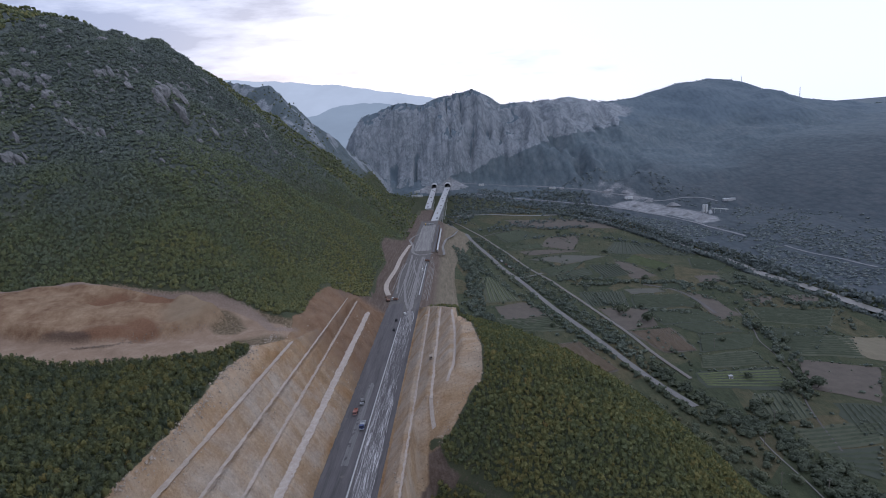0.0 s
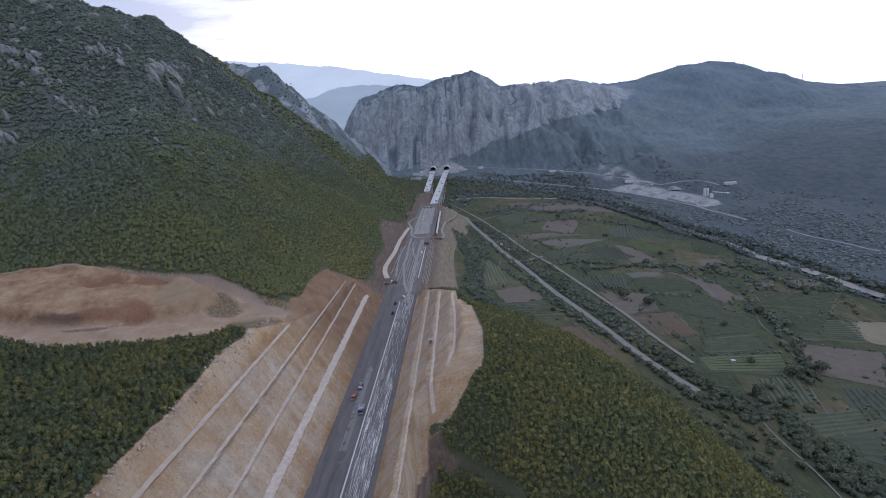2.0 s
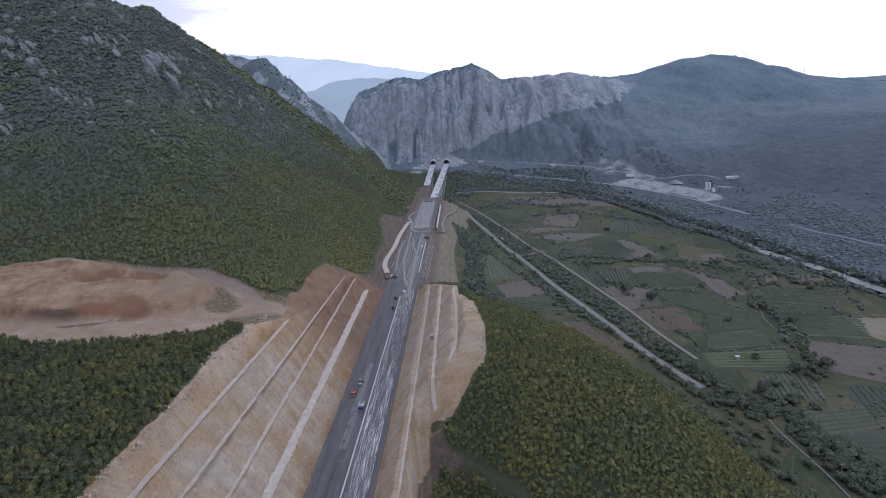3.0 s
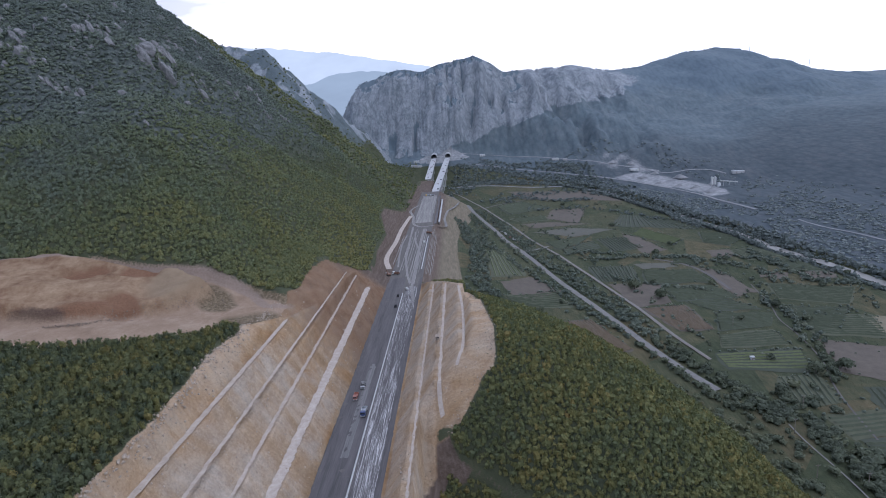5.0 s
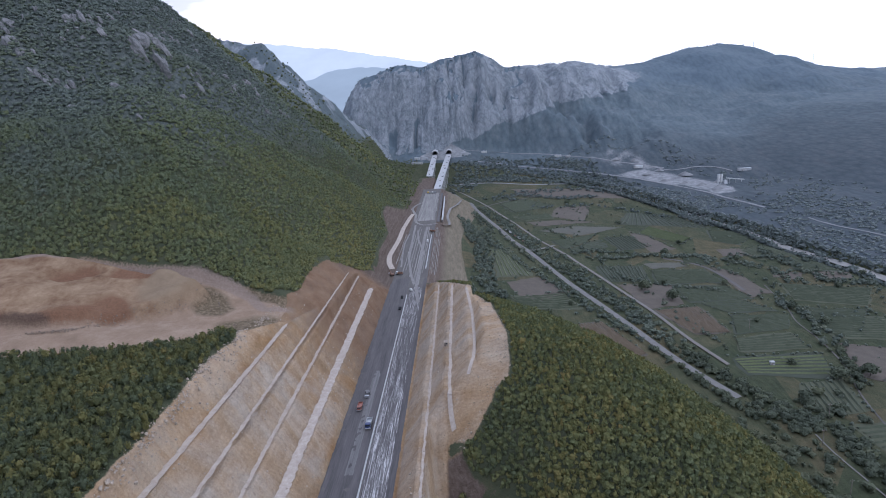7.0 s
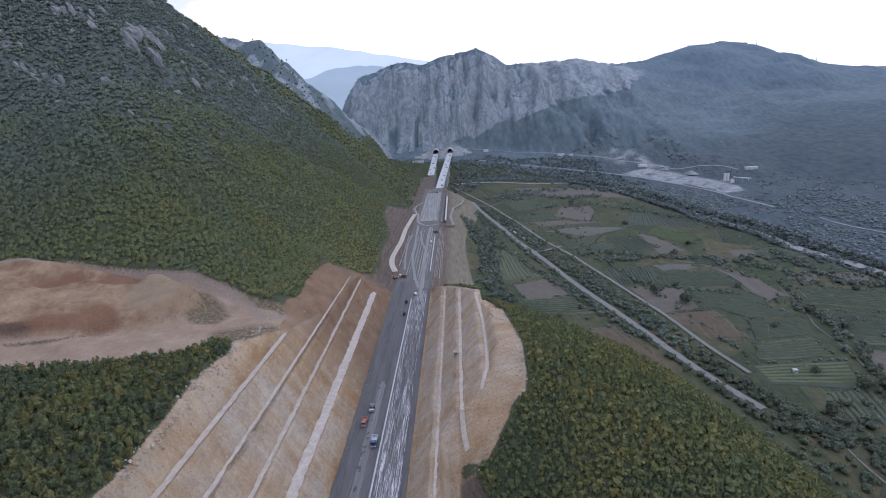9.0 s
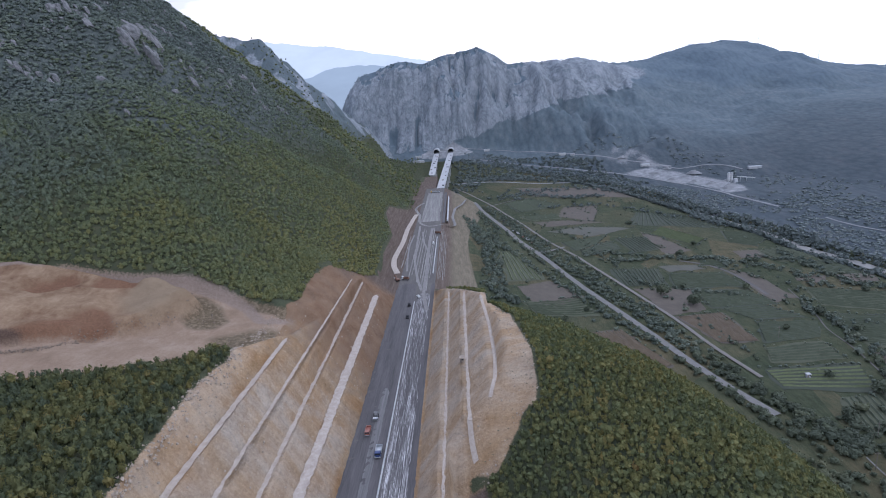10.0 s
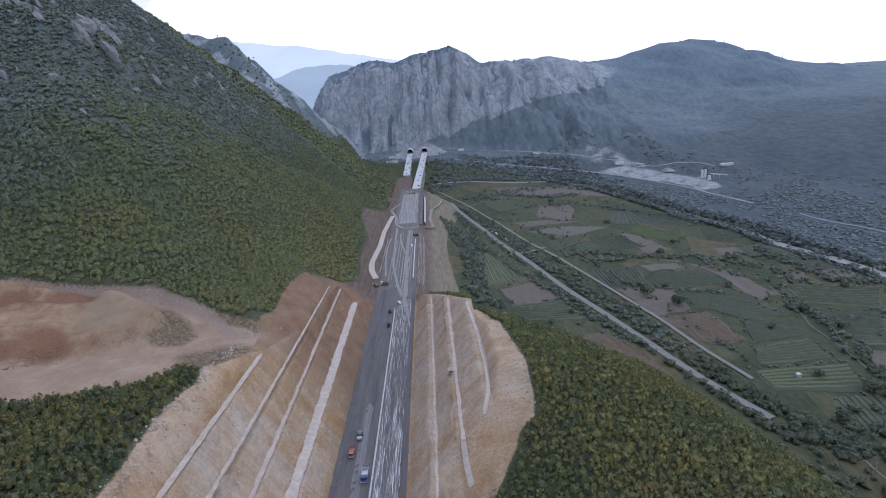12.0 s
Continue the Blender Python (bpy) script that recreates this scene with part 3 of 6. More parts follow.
    for name, a in (("cut", np.maximum(is_cut, fillm * 0.8)), ("pit", pit), ("gravel", gravel), ("upper", np.maximum(sstep(60, 170, z + fbm(X, Y, 150, 3) * 60), 0.55 * (Y > 1340) * (X < 560) * sstep(-6, 14, z - treeline))), ("mound", mound), ("clayey", sstep(285, 385, Y) * (X < 0) * (Y < 1340)), ("chalk", np.maximum(sstep(-35, -41, X) * sstep(330, 300, Y), np.maximum(sstep(50, 62, X) * sstep(232, 250, Y), 0.5 * sstep(27, 31, X) * sstep(350, 270, Y))) * (Y < 430)), ("dull", np.maximum(np.maximum(sstep(452, 478, Y), 0.7 * sstep(415, 445, Y) * sstep(-20, -28, X)), low * 1.0)), ("verge", sstep(33, 42, X) * (Y < 1300) * (Y > 300)), ("greyish", np.maximum(sstep(36, 44, X) * sstep(62, 56, X) * sstep(255, 300, Y), np.maximum(0.85 * sstep(26.5, 29, X) * sstep(50, 42, X) * (Y < 430), 0.8 * sstep(-1, -4, X) * sstep(-41, -31, X) * sstep(350, 260, Y)))), ("track", np.clip(1.3 - off_line(X, Y, PIT_TRACK)[0] / 4.0, 0, 1) * (Y < 420) * sstep(-30, -44, X)), ("bank", east_mask(X, Y, z) * sstep(1420, 1160, Y + fbm(X, Y, 90, 3) * 90 - 0.25 * np.maximum(X - 560, 0)) * sstep(980, 260, d_river + fbm(X, Y, 120, 3) * 160)), ("darksoil", inside(X, Y, DARK_SOIL, 3.0)), ("dome", inside(X, Y, DOME, 6.0)), ("redsoil_shade", np.maximum(inside(X, Y, RED_1, 5.0), np.maximum(inside(X, Y, RED_2, 6.0), np.maximum(0.8 * inside(X, Y, HOLLOW, 4.0), 0.8 * inside(X, Y, FACE, 6.0))))), ("patch", np.maximum(np.maximum(inside(X, Y, PATCH, 5.0), inside(X, Y, SCARP, 4.0)), inside(X, Y, OLIVE, 10.0))), ("west", (X < -10).astype(float)), ("scrub", np.maximum(east_mask(X, Y, z), 0.5 * sstep(40, 60, z) * (Y > 1010) * (X < -110))), ("rock", rock), ("valley", val)):
        at = ob.data.attributes.new(name, "FLOAT", "POINT")
        at.data.foreach_set("value", np.clip(a, 0, 1).astype(np.float32).ravel())
    tagged(ob, "hilly ground of bare cut earth, scrub and pale rock", "ground", kind="structure")
    return ob


def mesh_object(name, V, F, mat, smooth=True, parent=None):
    me = bpy.data.meshes.new(name)
    V, F = np.asarray(V, np.float32), np.asarray(F, np.int32)
    k = F.shape[1]
    me.vertices.add(len(V))
    me.vertices.foreach_set("co", V.ravel())
    me.loops.add(F.size)
    me.loops.foreach_set("vertex_index", F.ravel())
    me.polygons.add(len(F))
    me.polygons.foreach_set("loop_start", np.arange(0, F.size, k, dtype=np.int32))
    me.polygons.foreach_set("use_smooth", np.full(len(F), smooth))
    me.update(calc_edges=True)
    me.validate()
    me.materials.append(mat)
    ob = new(name, me)
    if parent is not None:
        ob.parent = parent
    return ob


ground = build_ground()


def ribbon(name, line, width, lift, mat, step=6.0, label="", category="", height=None, drape=False):
    """A strip laid along a line of places, lifted a little over the ground."""
    pts = []
    for (ax, ay), (bx, by) in zip(line, line[1:]):
        k = max(1, int(math.hypot(bx - ax, by - ay) / step))
        pts += [(ax + (bx - ax) * i / k, ay + (by - ay) * i / k) for i in range(k)]
    pts = np.array(pts + [line[-1]], float)
    for _ in range(3):
        pts[1:-1] = (pts[:-2] + 2 * pts[1:-1] + pts[2:]) / 4
    d = np.gradient(pts, axis=0)
    d /= np.linalg.norm(d, axis=1)[:, None]
    side = np.stack([d[:, 1], -d[:, 0]], -1)
    cross = np.linspace(-0.5, 0.5, 5) * width
    P = pts[:, None, :] + side[:, None, :] * cross[None, :, None]
    z = (land(P[..., 0], P[..., 1])[0] if height is None else height(P[..., 0], P[..., 1]))
    if drape:
        z = z + lift
    else:
        z = np.max(z, axis=1) if width < 6 else np.mean(z, axis=1)
        for _ in range(6):
            z[1:-1] = (z[:-2] + 2 * z[1:-1] + z[2:]) / 4
        z = z[:, None] * np.ones((1, 5)) + lift
    V = np.concatenate([P, z[..., None]], -1).reshape(-1, 3)
    i = np.arange(len(V)).reshape(-1, 5)
    F = np.stack([i[:-1, :-1], i[1:, :-1], i[1:, 1:], i[:-1, 1:]], -1).reshape(-1, 4)[:, ::-1]
    ob = mesh_object(name, V, F, mat)
    return tagged(ob, label, category, kind="structure")



# ---- helpers for things ----
def part(name, bm, mat, parent=None, label="", smooth=False):
    """Link a bmesh as one mesh object under a thing or a part."""
    me = bpy.data.meshes.new(name)
    bm.normal_update()
    bm.to_mesh(me)
    bm.free()
    me.materials.append(mat)
    me.polygons.foreach_set("use_smooth", [smooth] * len(me.polygons))
    ob = new(name, me)
    if parent is not None:
        ob.parent = parent
    return tagged(ob, label)


def box(sx, sy, sz, x=0, y=0, z=0, bevel=0.0, taper=1.0, bm=None):
    """A block whose foot stands at z, its edges broken."""
    bm = bm or bmesh.new()
    r = bmesh.ops.create_cube(bm, size=1.0)
    for v in r["verts"]:
        k = taper if v.co.z > 0 else 1.0
        v.co = Vector((v.co.x * sx * k + x, v.co.y * sy * k + y, (v.co.z + 0.5) * sz + z))
    if bevel:
        es = {e for v in r["verts"] for e in v.link_edges}
        bmesh.ops.bevel(bm, geom=list(es), offset=bevel, segments=1, affect="EDGES")
    return bm


def drum(r, length, axis="Z", x=0, y=0, z=0, n=16, r2=None, bm=None):
    """A round bar, wheel or mast, middle at x, y, z."""
    bm = bm or bmesh.new()
    turn = {"Z": Matrix.Identity(4), "X": Matrix.Rotation(radians(90), 4, "Y"), "Y": Matrix.Rotation(radians(90), 4, "X")}[axis]
    bmesh.ops.create_cone(bm, cap_ends=True, segments=n, radius1=r, radius2=r if r2 is None else r2, depth=length, matrix=Matrix.Translation((x, y, z)) @ turn)
    return bm


def thing(name, m, label, category, group=""):
    ob = new(name)
    ob.matrix_world = m
    ob.empty_display_size = 0.3
    return tagged(ob, label, category, group)


def ground_z(x, y):
    return float(land(np.array([float(x)]), np.array([float(y)]))[0][0])


# ---- surfaces ----
def streak_material():
    m, nt, b = node_mat("scraped_gravel")
    v = place_node(nt, (1.7, 0.035, 1.0))
    f = noise_node(nt, 1.9, 6, 0.72, v, 0.2)
    g = noise_node(nt, 0.5, 3, 0.5, place_node(nt, (0.6, 0.02, 1)))
    k = math_node(nt, "ADD", math_node(nt, "MULTIPLY", f, 0.75), math_node(nt, "MULTIPLY", g, 0.25))
    col = ramp_node(nt, k, [(0.40, (0.058, 0.053, 0.053)), (0.50, (0.105, 0.097, 0.096)), (0.55, (0.24, 0.232, 0.228)), (0.62, (0.56, 0.55, 0.54))])
    nt.links.new(col, b.inputs["Base Color"])
    b.inputs["Roughness"].default_value = 0.92
    bump_node(nt, b, f, 0.10, 0.8)
    return m


MAT_STREAK = streak_material()
MAT_ASPHALT = simple("dark_binder_course", (0.040, 0.037, 0.038), (0.112, 0.102, 0.102), 0.32, 0.85, 0.02, stretch=(1, 0.05, 1))
MAT_GREYROAD = simple("worn_grey_asphalt", (0.118, 0.113, 0.104), (0.188, 0.180, 0.166), 0.3, 0.9, 0.02)
MAT_DIRT = simple("packed_dirt", (0.070, 0.064, 0.061), (0.130, 0.118, 0.108), 0.22, 0.95, 0.08, stretch=(1, 0.12, 1))
MAT_TRACKS = simple("dusty_haul_tracks", (0.10, 0.096, 0.092), (0.29, 0.275, 0.255), 0.45, 0.95, 0.08, stretch=(1, 0.04, 1))
MAT_FARROAD = simple("pale_far_dirt", (0.15, 0.153, 0.155), (0.27, 0.27, 0.27), 0.1, 0.95, 0.1)
MAT_PALETRACK = simple("pale_track_dust", (0.13, 0.122, 0.118), (0.27, 0.255, 0.24), 0.5, 0.95, 0.05)
MAT_BENCH = simple("pale_bench_gravel", (0.30, 0.250, 0.205), (0.49, 0.430, 0.370), 0.5, 0.95, 0.2)
MAT_BENCH_TAN = simple("tan_bench_gravel", (0.30, 0.245, 0.195), (0.46, 0.396, 0.332), 0.5, 0.95, 0.15)
MAT_CONCRETE = simple("raw_concrete", (0.32, 0.32, 0.32), (0.48, 0.48, 0.475), 0.35, 0.8, 0.02)
MAT_BALLAST = simple("railway_ballast", (0.13, 0.122, 0.108), (0.22, 0.206, 0.184), 0.8, 0.95, 0.06)
MAT_RAIL = simple("rusty_rail", (0.10, 0.07, 0.055), (0.2, 0.16, 0.13), 2.0, 0.5, 0, 0.8)
MAT_WATER = simple("river_water", (0.085, 0.080, 0.068), (0.13, 0.122, 0.105), 0.03, 0.38, 0.05)
MAT_DARK = simple("tunnel_dark", (0.012, 0.012, 0.014), (0.03, 0.03, 0.032), 0.5, 0.9)
MAT_BARK = simple("grey_bark", (0.06, 0.05, 0.04), (0.14, 0.12, 0.10), 3.0, 0.95, 0.03, stretch=(1, 1, 0.2))
MAT_RUBBLE = simple("pale_rubble", (0.20, 0.158, 0.118), (0.46, 0.39, 0.31), 0.7, 0.95, 0.05)
MAT_CLOD = simple("brown_clods", (0.10, 0.076, 0.058), (0.26, 0.205, 0.155), 0.7, 0.95, 0.05)
MAT_LIMESTONE = simple("pale_limestone", (0.085, 0.086, 0.086), (0.255, 0.250, 0.245), 0.30, 0.95, 0.9)
MAT_BLUE = simple("blue_paint", (0.022, 0.036, 0.11), (0.036, 0.058, 0.16), 1.2, 0.45)
MAT_ORANGE = simple("orange_paint", (0.22, 0.085, 0.06), (0.31, 0.135, 0.10), 1.2, 0.5)
MAT_WHITE = simple("white_paint", (0.42, 0.42, 0.41), (0.62, 0.62, 0.60), 1.2, 0.5)
MAT_GREYPAINT = simple("dull_grey_paint", (0.09, 0.09, 0.092), (0.15, 0.15, 0.152), 1.2, 0.5)
MAT_YELLOW = simple("yellow_paint", (0.50, 0.33, 0.06), (0.65, 0.45, 0.10), 1.2, 0.5)
MAT_BROWN = simple("brown_rusty_paint", (0.13, 0.07, 0.045), (0.22, 0.13, 0.09), 1.0, 0.7)
MAT_RUBBER = simple("black_rubber", (0.012, 0.012, 0.013), (0.03, 0.03, 0.03), 4.0, 0.85)
MAT_GLASS = simple("dark_cab_glass", (0.02, 0.025, 0.03), (0.035, 0.04, 0.05), 1.0, 0.08)
MAT_STEEL = simple("galvanised_steel", (0.35, 0.36, 0.37), (0.5, 0.51, 0.52), 1.0, 0.45, 0, 0.7)
MAT_WOOD = simple("weathered_wood", (0.13, 0.11, 0.09), (0.24, 0.21, 0.18), 2.0, 0.9)


def leaf_material(name, stops, patchy=1.0):
    """Leaves: the tree's own tint, with each spray of leaves a little apart."""
    m, nt, b = node_mat(name)
    t = attr_node(nt, "tint")
    geo = nt.nodes.new("ShaderNodeNewGeometry")
    k = math_node(nt, "ADD", t, math_node(nt, "MULTIPLY", math_node(nt, "SUBTRACT", geo.outputs["Random Per Island"], 0.5), 0.10))
    k = math_node(nt, "ADD", k, math_node(nt, "MULTIPLY", math_node(nt, "SUBTRACT", noise_node(nt, 0.024, 5, 0.62, place_node(nt)), 0.5), patchy))
    col = ramp_node(nt, k, stops)
    nt.links.new(col, b.inputs["Base Color"])
    b.inputs["Roughness"].default_value = 0.75
    b.inputs["Specular IOR Level"].default_value = 0.2
    thin, both = nt.nodes.new("ShaderNodeBsdfTranslucent"), nt.nodes.new("ShaderNodeMixShader")
    both.inputs["Fac"].default_value = 0.24
    nt.links.new(col, thin.inputs["Color"])
    nt.links.new(b.outputs["BSDF"], both.inputs[1])
    nt.links.new(thin.outputs["BSDF"], both.inputs[2])
    nt.links.new(both.outputs["Shader"], nt.nodes["Material Output"].inputs["Surface"])
    return m


MAT_LEAF = leaf_material("oak_leaves", [(0.05, (0.091, 0.110, 0.065)), (0.36, (0.128, 0.142, 0.063)), (0.62, (0.178, 0.169, 0.060)), (0.86, (0.226, 0.184, 0.065)), (1.0, (0.255, 0.158, 0.063))])
# The oak leaves again, a sixth darker: shade on the shelf put into colour.
MAT_LEAF_SHADED = leaf_material("shaded_oak_leaves", [(0.05, (0.076, 0.092, 0.054)), (0.36, (0.106, 0.118, 0.053)), (0.62, (0.148, 0.141, 0.050)), (0.86, (0.188, 0.154, 0.054)), (1.0, (0.213, 0.132, 0.053))])
MAT_SCRUB = leaf_material("riverside_leaves", [(0.15, (0.083, 0.097, 0.067)), (0.5, (0.109, 0.124, 0.081)), (0.8, (0.138, 0.147, 0.087)), (1.0, (0.169, 0.157, 0.095))])
# Crest, bank and river leaves: haze put into the colour as pale blue-grey.
MAT_HAZED_SCRUB = leaf_material("hazed_scrub_leaves", [(0.1, (0.100, 0.122, 0.116)), (0.6, (0.128, 0.150, 0.138)), (1.0, (0.160, 0.174, 0.152))])
MAT_HAZED_BANK = leaf_material("hazed_bank_leaves", [(0.1, (0.167, 0.194, 0.190)), (0.6, (0.197, 0.221, 0.210)), (1.0, (0.232, 0.246, 0.222))])
# Lowest stops are blue-grey: haze on the upper mountain put into leaf colour.
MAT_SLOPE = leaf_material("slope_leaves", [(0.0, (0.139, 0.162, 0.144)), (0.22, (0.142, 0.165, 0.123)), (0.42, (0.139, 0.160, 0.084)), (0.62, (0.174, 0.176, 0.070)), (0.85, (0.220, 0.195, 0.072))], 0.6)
# River trees likewise carry haze in their leaf colour.
MAT_HAZED_RIVER = leaf_material("hazed_river_leaves", [(0.1, (0.124, 0.144, 0.134)), (0.6, (0.146, 0.166, 0.150)), (1.0, (0.174, 0.186, 0.160))])
# Hedges farther off, paler than the near belt: haze put into their colour.
MAT_HAZED_HEDGE = leaf_material("hazed_hedge_leaves", [(0.15, (0.117, 0.138, 0.111)), (0.5, (0.144, 0.163, 0.122)), (0.8, (0.176, 0.188, 0.130)), (1.0, (0.203, 0.197, 0.136))])

# ---- roads, water, benches ----
road = ribbon("road", [(13, -95), (13, 926)], 27.0, 0.06, MAT_DIRT, 10, "packed grey-brown road base of an unfinished motorway", "road", lambda x, y: road_z(y))


def strip(name, x0, x1, y0, y1, z, mat, label, category, ragged=0.0, step=2.0, swing=False, thick=0.0):
    """A lane or bench strip along the road, its edges uneven; with thick, a raised kerb."""
    ys = np.arange(y0, y1 + 0.01, step)
    a = np.full(len(ys), float(x0)) + (0.4 * vnoise(ys / 9.0, ys * 0 + x0) + vnoise(ys / 1.7, ys * 0 + x0 + 7)) * 1.4 * ragged
    b = np.full(len(ys), float(x1)) + (0.4 * vnoise(ys / 9.0 + 40, ys * 0 + x1) + vnoise(ys / 1.7 + 40, ys * 0 + x1 + 7)) * 1.4 * ragged
    tip = np.clip((y1 - ys) / 3.0, 0.45, 1)
    m = (a + b) / 2
    a, b = m + (a - m) * tip, m + (b - m) * tip
    X = np.stack([a, a * 0.67 + b * 0.33, a * 0.33 + b * 0.67, b], -1)
    if swing:
        X = X + drift(X, ys[:, None] * np.ones((1, 4)))
    Z = np.full(X.shape, float(z)) + vnoise(X / 1.3, ys[:, None] / 1.3 + X * 0) * (0.12 if ragged else 0.0)
    if thick:
        Z[:, (0, 3)] -= thick
        X[:, 1], X[:, 2] = X[:, 0] + 0.06, X[:, 3] - 0.06
    V = np.stack([X, ys[:, None] + X * 0, Z], -1).reshape(-1, 3)
    i = np.arange(len(V)).reshape(-1, 4)
    F = np.stack([i[:-1, :-1], i[:-1, 1:], i[1:, 1:], i[1:, :-1]], -1).reshape(-1, 4)
    return tagged(mesh_object(name, V, F, mat), label, category, kind="structure")


strip("carriageway_1", 0.6, 13.2, -94, 489, 0.10, MAT_ASPHALT, "freshly laid dark asphalt carriageway with no markings", "carriageway", 0.15)
strip("carriageway_2", 14.4, 24.0, -94, 466, 0.10, MAT_STREAK, "grey carriageway bed with long white scraped gravel streaks", "carriageway", 0.5)
strip("gutter", -0.9, 0.7, -94, 480, 0.085, MAT_ASPHALT, "dark drainage strip at the foot of the cut", "gutter", 0.4)
strip("shoulder", 23.8, 26.4, -94, 486, 0.115, MAT_ASPHALT, "dark strip along the edge of the carriageway", "shoulder", 0.5)
strip("median_kerb", 13.35, 14.0, -94, 450, 0.42, MAT_CONCRETE, "pale concrete kerb line between the carriageways", "kerb", 0.0, 4.0, thick=0.36)
MAT_MILLED = simple("milled_grey_asphalt", (0.085, 0.080, 0.080), (0.20, 0.192, 0.188), 0.5, 0.9, 0.02, stretch=(1.4, 0.03, 1))
strip("trim_patch_1", 6.5, 9.8, 246, 332, 0.135, MAT_MILLED, "pale dusty patch on the dark asphalt", "road patch", 0.3)
strip("trim_patch_2", 3.2, 8.2, 262, 284, 0.125, MAT_ASPHALT, "dark wet patch of fresh asphalt", "road patch", 0.6)
for k, (x0, x1, y0, y1, z) in enumerate([(-12.2, -8.2, -90, 433, 9), (-20.0, -18.5, -90, 438, 17), (-27.4, -26.1, -90, 430, 25), (-35.7, -33.6, -90, 322, 33)]):
    strip("bench_%d" % (k + 1), x0, x1, y0, y1 + (9 if k < 2 else 0), z + 0.30, MAT_BENCH if k < 1 else MAT_BENCH_TAN, "pale gravel bench along the cut slope", "bench", 0.62 if k < 1 else 0.5, 1.0, swing=True)
for k, (x0, x1, y0, y1, z) in enumerate([(37.2, 38.2, -90, 440, 9), (46.8, 48.3, 273, 416, 17)]):
    strip("bench_%d" % (k + 5), x0, x1, y0, y1, z + 0.30, MAT_BENCH_TAN, "narrow pale gravel bench along the cut slope", "bench", 0.5, 1.0)
ribbon("bench_7", [(56.6, 386), (57.8, 368), (59.2, 342), (59.5, 308), (58.6, 291), (57.3, 284), (55.7, 279)], 1.5, 0.42, MAT_BENCH_TAN, 2, "narrow pale gravel bench that curves down the cut slope", "bench", drape=True)
ribbon("bench_foot", [(47.5, 275), (47.7, 268), (48.3, 263), (49.0, 260)], 1.9, 0.4, MAT_BENCH_TAN, 1.5, "widened pale foot of a gravel bench", "bench", drape=True)
for k, (x, w, y0, y1) in enumerate([(5.2, 0.8, 500, 668), (7.4, 0.6, 510, 640), (9.6, 0.9, 520, 668), (11.9, 0.6, 492, 660), (14.4, 0.8, 500, 600), (16.2, 1.1, 470, 668), (19.9, 0.9, 470, 668), (21.6, 0.6, 500, 640),
                                     (-2.6, 0.7, 530, 640), (-0.4, 0.5, 540, 620), (27.6, 0.4, 496, 664), (28.6, 0.5, 500, 668), (29.7, 0.4, 505, 660), (31.0, 0.6, 500, 650), (32.3, 0.4, 510, 640)]):
    strip("haul_track_%d" % (k + 1), x, x + w, y0, y1, (0.12 + 0.004 * k) if x < 27 else -0.15 - (x - 27.2) * 0.59, MAT_TRACKS, "wheel-worn dusty track on the road base", "track", 0.35, 4.0)
strip("apron", 4, 24.5, 700, 892, 0.13, MAT_TRACKS, "pale levelled gravel apron before the bridges", "road patch", 1.2, 5.0)
strip("dark_lane", 27.2, 30.4, 690, 888, 0.05, MAT_ASPHALT, "dark strip beside the gravel apron", "road patch", 0.3, 5.0)
flat = lambda x, y: np.zeros(np.shape(x))
ribbon("concrete_channel", [(-4, 515), (-9, 535), (-11, 557), (-9.5, 585), (-8, 611), (-8, 665), (-5, 720), (-3, 741)], 4.6, 0.5, MAT_BENCH, 4, "white concrete channel strip beside the wooded slope", "channel", flat)
ribbon("site_track", [(2, 812), (-4, 795), (-7, 774), (-3, 755), (1, 735), (3, 694), (13, 674), (29, 682)], 3.0, 0.24, MAT_TRACKS, 4, "winding pale dirt track across the road base", "track", flat)
ribbon("site_track_lower", [(33, 684), (42, 697), (38, 740), (41, 800), (50, 850), (56, 905)], 3.0, 0.5, MAT_TRACKS, 5, "winding pale dirt track down the embankment", "track")
strip("edge_kerb_1", 23.6, 24.4, 510, 630, 0.6, MAT_CONCRETE, "row of pale concrete kerb blocks beside the road", "kerb", 0, 6, thick=0.5)
strip("edge_kerb_2", 32.2, 33.8, 699, 855, 0.2, MAT_CONCRETE, "row of pale concrete kerb blocks beside the road", "kerb", 0, 6, thick=3.2)

ribbon("river", RIVER[:9], 12, 2.4, MAT_WATER, 12, "muddy pale river between wooded banks", "river")
VALLEY_ROAD = [(208, 356), (197, 381), (190, 403), (163, 508), (148, 558), (132, 628), (109, 699), (83, 852), (64, 945), (46, 1020), (37, 1054)]
ribbon("valley_road", VALLEY_ROAD, 5.0, 0.35, MAT_GREYROAD, 6, "pale grey country road along the valley", "road")
RAIL_LINE = [(221, 398), (209, 444), (202, 485), (192, 531), (180, 583), (163, 648), (142, 705), (119, 807), (104, 869), (87, 940), (66, 1014), (42, 1081)]
ribbon("railway_bed", RAIL_LINE, 2.9, 0.7, MAT_BALLAST, 6, "pale ballast bed of a single railway track", "railway")
for k in (-0.72, 0.72):
    ribbon("rail_%d" % (1 if k < 0 else 2), [(x + k, y) for x, y in RAIL_LINE], 0.16, 0.9, MAT_RAIL, 6, "rusty steel rail on the ballast", "rail")
FARM_TRACK = [(236, 120), (235, 200), (234, 262), (234, 275), (232, 291), (230, 307), (230, 316), (231, 322)]
ribbon("farm_track", FARM_TRACK, 0.8, 0.5, MAT_GREYROAD, 6, "narrow pale farm track beside the tree belt", "path")
ribbon("link_road", [(124, 655), (132, 660), (141, 668), (157, 684)], 4.0, 0.4, MAT_GREYROAD, 5, "short pale road from the valley road to the railway", "road")
